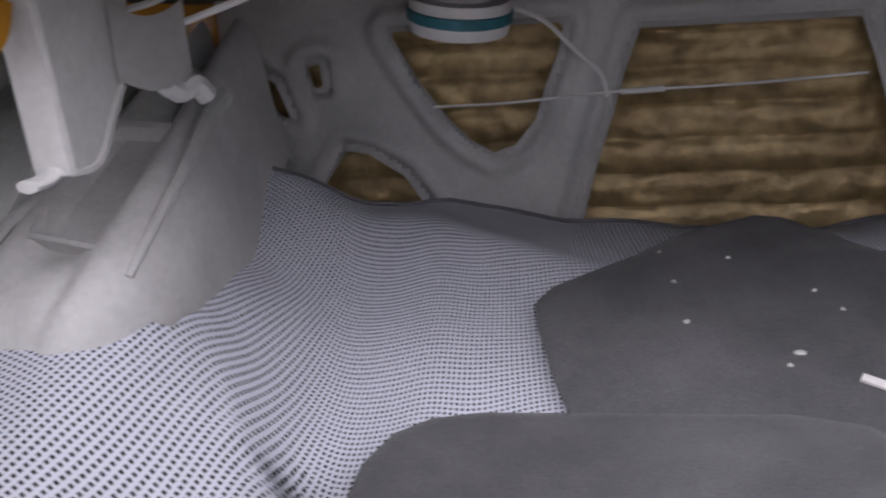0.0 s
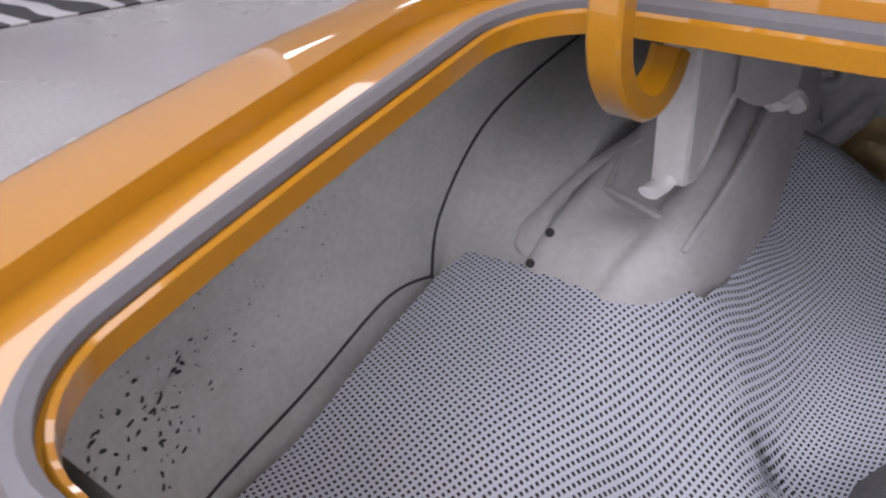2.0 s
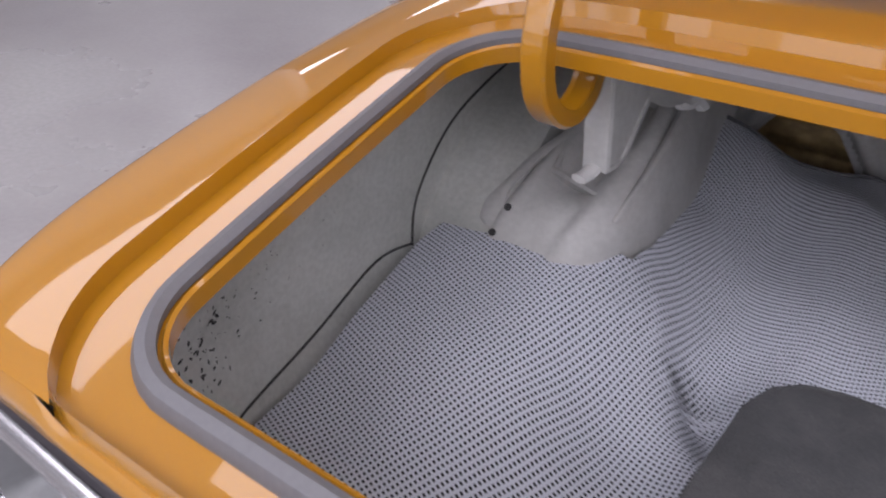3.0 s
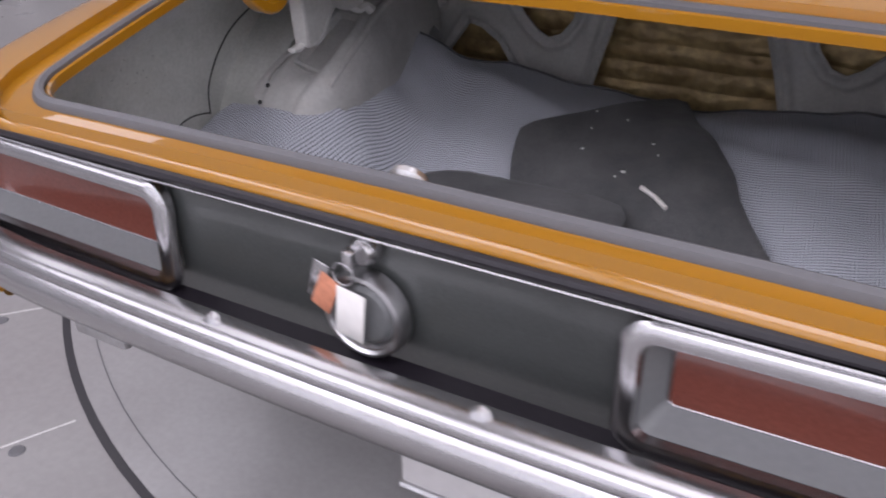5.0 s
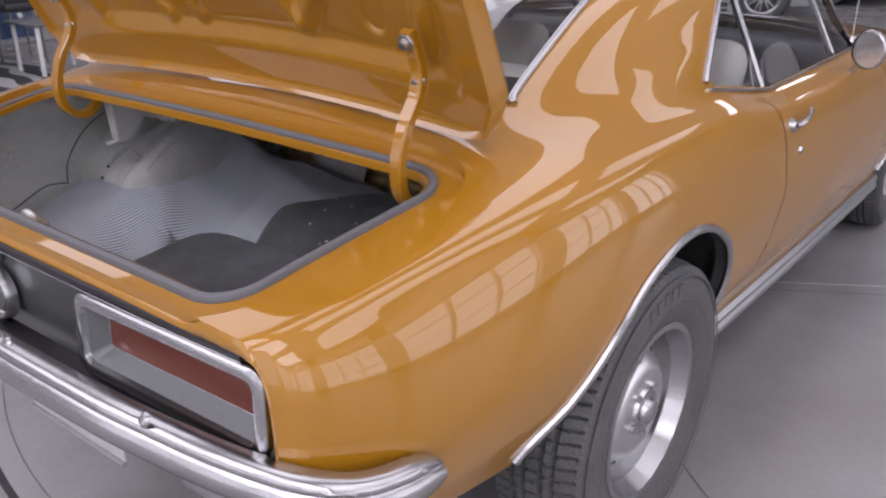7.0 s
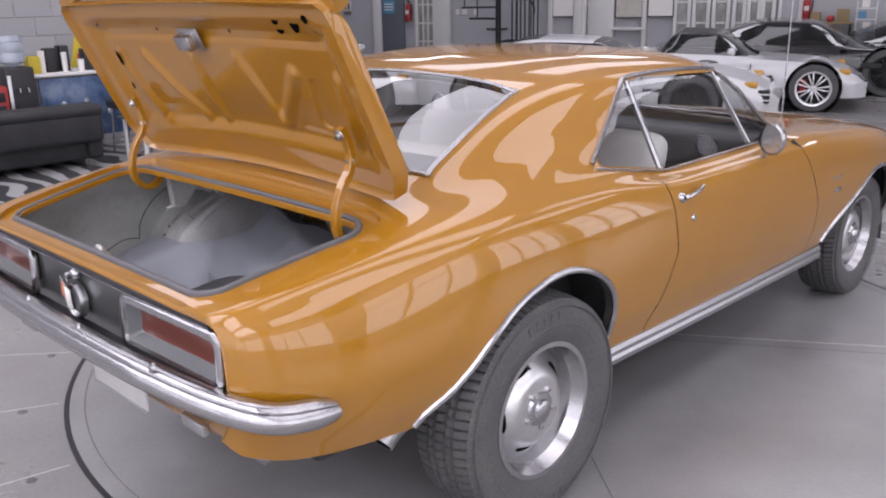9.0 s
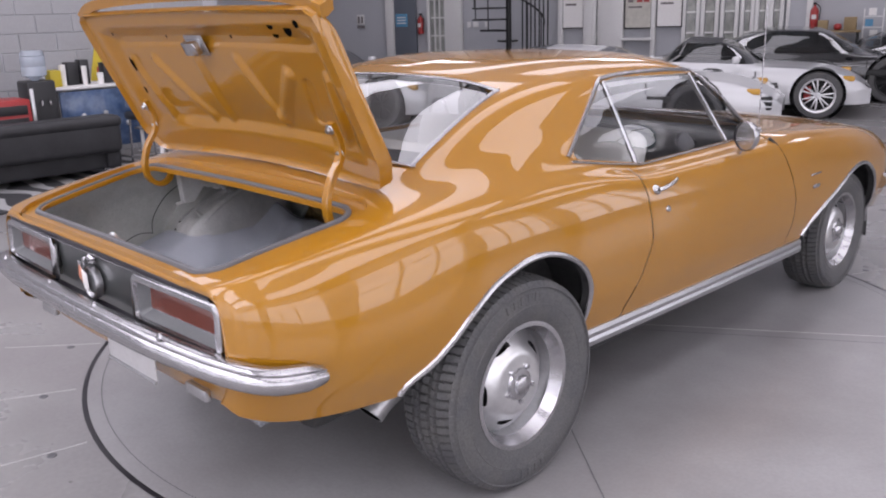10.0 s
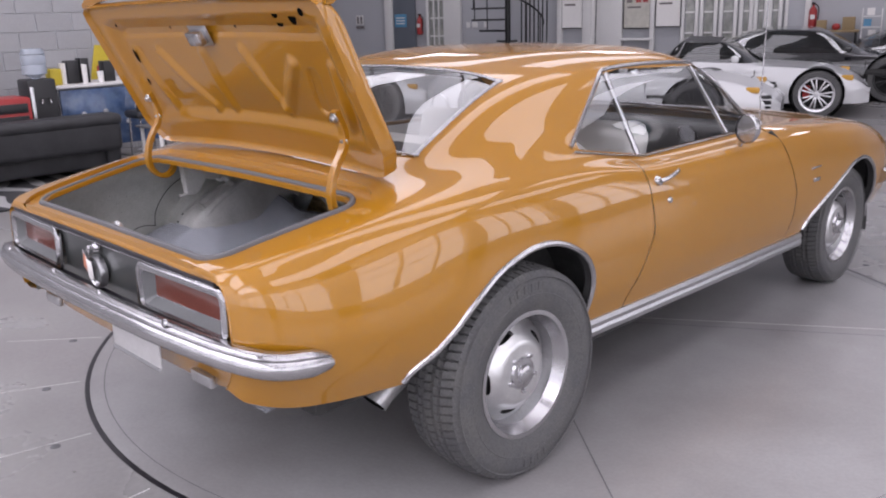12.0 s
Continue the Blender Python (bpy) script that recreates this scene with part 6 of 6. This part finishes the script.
# ---- lounge by the block wall ----
M_LEATHER = material("black_leather", (0.018, 0.018, 0.020), 0.5, grain=0.15, scale=120, stain=0.2, stain_scale=5, stain_colour=(0.03, 0.03, 0.033), bump=0.15)
M_BLUE_GLASS = material("blue_backlit_panel", (0.05, 0.09, 0.19), 0.15, grain=0.2, scale=8, stain=0.5, stain_scale=6, stain_colour=(0.16, 0.22, 0.34))
M_WATER = material("blue_water_bottle", (0.62, 0.68, 0.76), 0.1, transmission=0.6, grain=0.03, scale=30)
M_YELLOW = material("yellow_plastic", (0.55, 0.42, 0.03), 0.5, grain=0.05, scale=40)
so = thing("sofa", pose(-5.95, 1.55, 0, 0, 0, 0), "low black leather sofa seen from behind", "sofa")
part("back", box((.22, 2.5, .36), (0, 0, .43), .06, 4), M_LEATHER, so)
part("back_top", box((.30, 2.52, .12), (-.02, 0, .56), .055, 4), M_LEATHER, so)
part("seat_base", box((.85, 2.4, .26), (-.45, 0, .21), .03, 3), M_LEATHER, so)
for k in range(3):
    part("seat_cushion", box((.62, .74, .14), (-.45, -.78 + .78 * k, .40), .05, 3), M_LEATHER, so)
for y in (-1.18, 1.18):
    part("arm", box((.85, .16, .46), (-.40, y, .31), .05, 3), M_LEATHER, so)
for x in (-.05, -.8):
    for y in (-1.1, 1.1):
        part("foot", lathe([(.02, 0), (.025, .09)], 12, axis="z", m=Matrix.Translation((x, y, 0))), M_CHROME, so)

rug_mat = material("black_white_swirl_rug", (0.03, 0.03, 0.033), 0.95, grain=0.2, scale=200)
nt, lk = rug_mat.node_tree.nodes, rug_mat.node_tree.links
wv = nt.new("ShaderNodeTexWave")
wv.wave_type, wv.inputs["Scale"].default_value, wv.inputs["Distortion"].default_value, wv.inputs["Detail"].default_value = "RINGS", 1.2, 7.0, 1.0
rp = nt.new("ShaderNodeValToRGB")
rp.color_ramp.elements[0].position, rp.color_ramp.elements[1].position = .55, .62
rp.color_ramp.elements[0].color, rp.color_ramp.elements[1].color = (.03, .03, .033, 1), (.30, .30, .30, 1)
tc = nt.new("ShaderNodeTexCoord")
lk.new(tc.outputs["Object"], wv.inputs["Vector"])
lk.new(wv.outputs["Fac"], rp.inputs[0])
lk.new(rp.outputs[0], nt["Principled BSDF"].inputs["Base Color"])
rug = tagged(part("rug", box((2.75, 3.5, .014), (-6.35, 1.60, .009), .004), rug_mat), "black rug with pale swirls under the sofa", "rug")

ct = thing("bar_counter", pose(-6.95, 3.1, 0), "counter with a blue lit front and a pale top", "counter")
part("top", box((.5, 1.15, .03), (0, 0, .845), .006), M_WHITE, ct)
part("front_panel", box((.03, 1.05, .62), (.20, 0, .50), .005), M_BLUE_GLASS, ct, "blue panel with round pale lights")
for k in range(8):
    part("round_light", lathe([(0, .012), (.022, .010), (.028, 0)], 16, m=Matrix.Translation((.215, -.42 + .12 * k, .48 + .10 * math.sin(2.4 * k)))), M_ALLOY, ct)
for y in (-.55, .55):
    for x in (-.2, .2):
        part("leg", tube([(x, y, 0), (x, y, .83)], .015, 8), M_CHROME, ct)
ch = thing("bar_stool", pose(-6.45, 3.35, 0), "black padded bar stool on chrome legs", "stool")
part("backrest", box((.05, .30, .34), (.12, 0, .72), .02, 3), M_LEATHER, ch)
part("seat", box((.34, .34, .08), (0, 0, .52), .03, 3), M_LEATHER, ch)
for x in (-.14, .14):
    for y in (-.14, .14):
        part("leg", tube([(x, y, 0), (x * .9, y * .9, .5)], .012, 8), M_CHROME, ch)
side_t = thing("side_table", pose(-5.85, 3.35, 0), "small dark side table with white legs", "table")
part("tabletop", box((.5, .6, .02), (0, 0, .44), .006), M_SEAL, side_t)
for x in (-.2, .2):
    for y in (-.25, .25):
        part("leg", box((.03, .03, .43), (x, y, .215), .004), M_WHITE, side_t)
cl = thing("water_cooler", pose(-6.75, 2.36, 0), "black water cooler with a clear bottle on top", "water cooler")
part("cabinet", box((.30, .28, .95), (0, 0, .475), .02, 3), M_BLACK_VINYL, cl)
part("side_strip", box((.02, .035, .80), (.152, -.11, .48), .004), M_ALLOY, cl)
for y in (-.03, .05):
    part("tap", tube([(.15, y, .76), (.19, y, .75), (.19, y, .71)], .010, 8), M_CHROME, cl)
part("bottle", lathe([(.03, .94), (.05, .97), (.12, 1.0), (.12, 1.08), (.113, 1.09), (.12, 1.10), (.12, 1.18), (.113, 1.19), (.12, 1.20), (.10, 1.25), (0, 1.26)], 28, axis="z"), M_WATER, cl, "clear blue plastic bottle")
hc = thing("tool_cart", pose(-6.6, 1.93, 0), "red and black rolling cart", "cart")
part("body", box((.4, .46, .70), (0, 0, .45), .02, 2), M_RED, hc)
for k in range(4):
    part("drawer", box((.02, .38, .09), (.205, 0, .34 + .12 * k), .006), M_BLACK_VINYL, hc)
for x in (-.15, .15):
    for y in (-.18, .18):
        part("caster", lathe([(0, -.02), (.05, -.02), (.05, .02), (0, .02)], 14, m=Matrix.Translation((x, y, .05))), M_IRON, hc)


def canister(y, w, h, mat, lab, nm, round_=False, x=-6.9):
    if round_:
        o = part(nm, lathe([(0, 0), (w / 2, 0), (w / 2 * 1.1, h * .9), (w / 2 * 1.14, h), (0, h)], 16, axis="z"), mat)
    else:
        o = part(nm, box((.14, w, h), (0, 0, h / 2), .008, 2), mat)
    o.matrix_world = pose(x, y, .861)
    return tagged(o, lab, nm.replace("_", " "), group="things on the counter")


canister(2.60, .12, .17, M_YELLOW, "yellow box standing on the counter", "box")
canister(2.70, .06, .22, M_PAPER, "stack of white paper cups on the counter", "cup_stack", True)
canister(2.82, .12, .24, M_BLACK_VINYL, "black coffee machine block on the counter", "coffee_machine", x=-6.98)
canister(2.95, .09, .26, M_BLACK_VINYL, "tall black canister on the counter", "canister", x=-6.98)
canister(2.89, .05, .20, M_PAPER, "white paper cup stack beside the machine", "cup_stack", True, x=-6.80)
canister(3.06, .06, .12, M_PAPER, "small white cup on the counter", "cup", True, x=-6.80)
canister(3.18, .12, .22, M_BLACK_VINYL, "black machine on the counter", "coffee_machine")
ws = thing("wet_floor_sign", pose(-7.35, 3.32, .86, 0, 0, 0), "yellow and red folded caution sign on the counter shelf", "sign")
part("board", rings([[(-.01, -.14, 0), (-.01, .14, 0), (-.01, .05, .38), (-.01, -.05, .38)], [(.01, -.14, 0), (.01, .14, 0), (.01, .05, .38), (.01, -.05, .38)]], first=True, last=True), M_YELLOW, ws, smooth=False)
part("stripe", box((.004, .12, .10), (.013, 0, .10)), M_RED, ws)
bt = tagged(part("back_shelf", box((.22, 1.2, .03), (-7.45, 3.2, .85), .004), M_WHITE), "pale shelf along the block wall", "shelf")
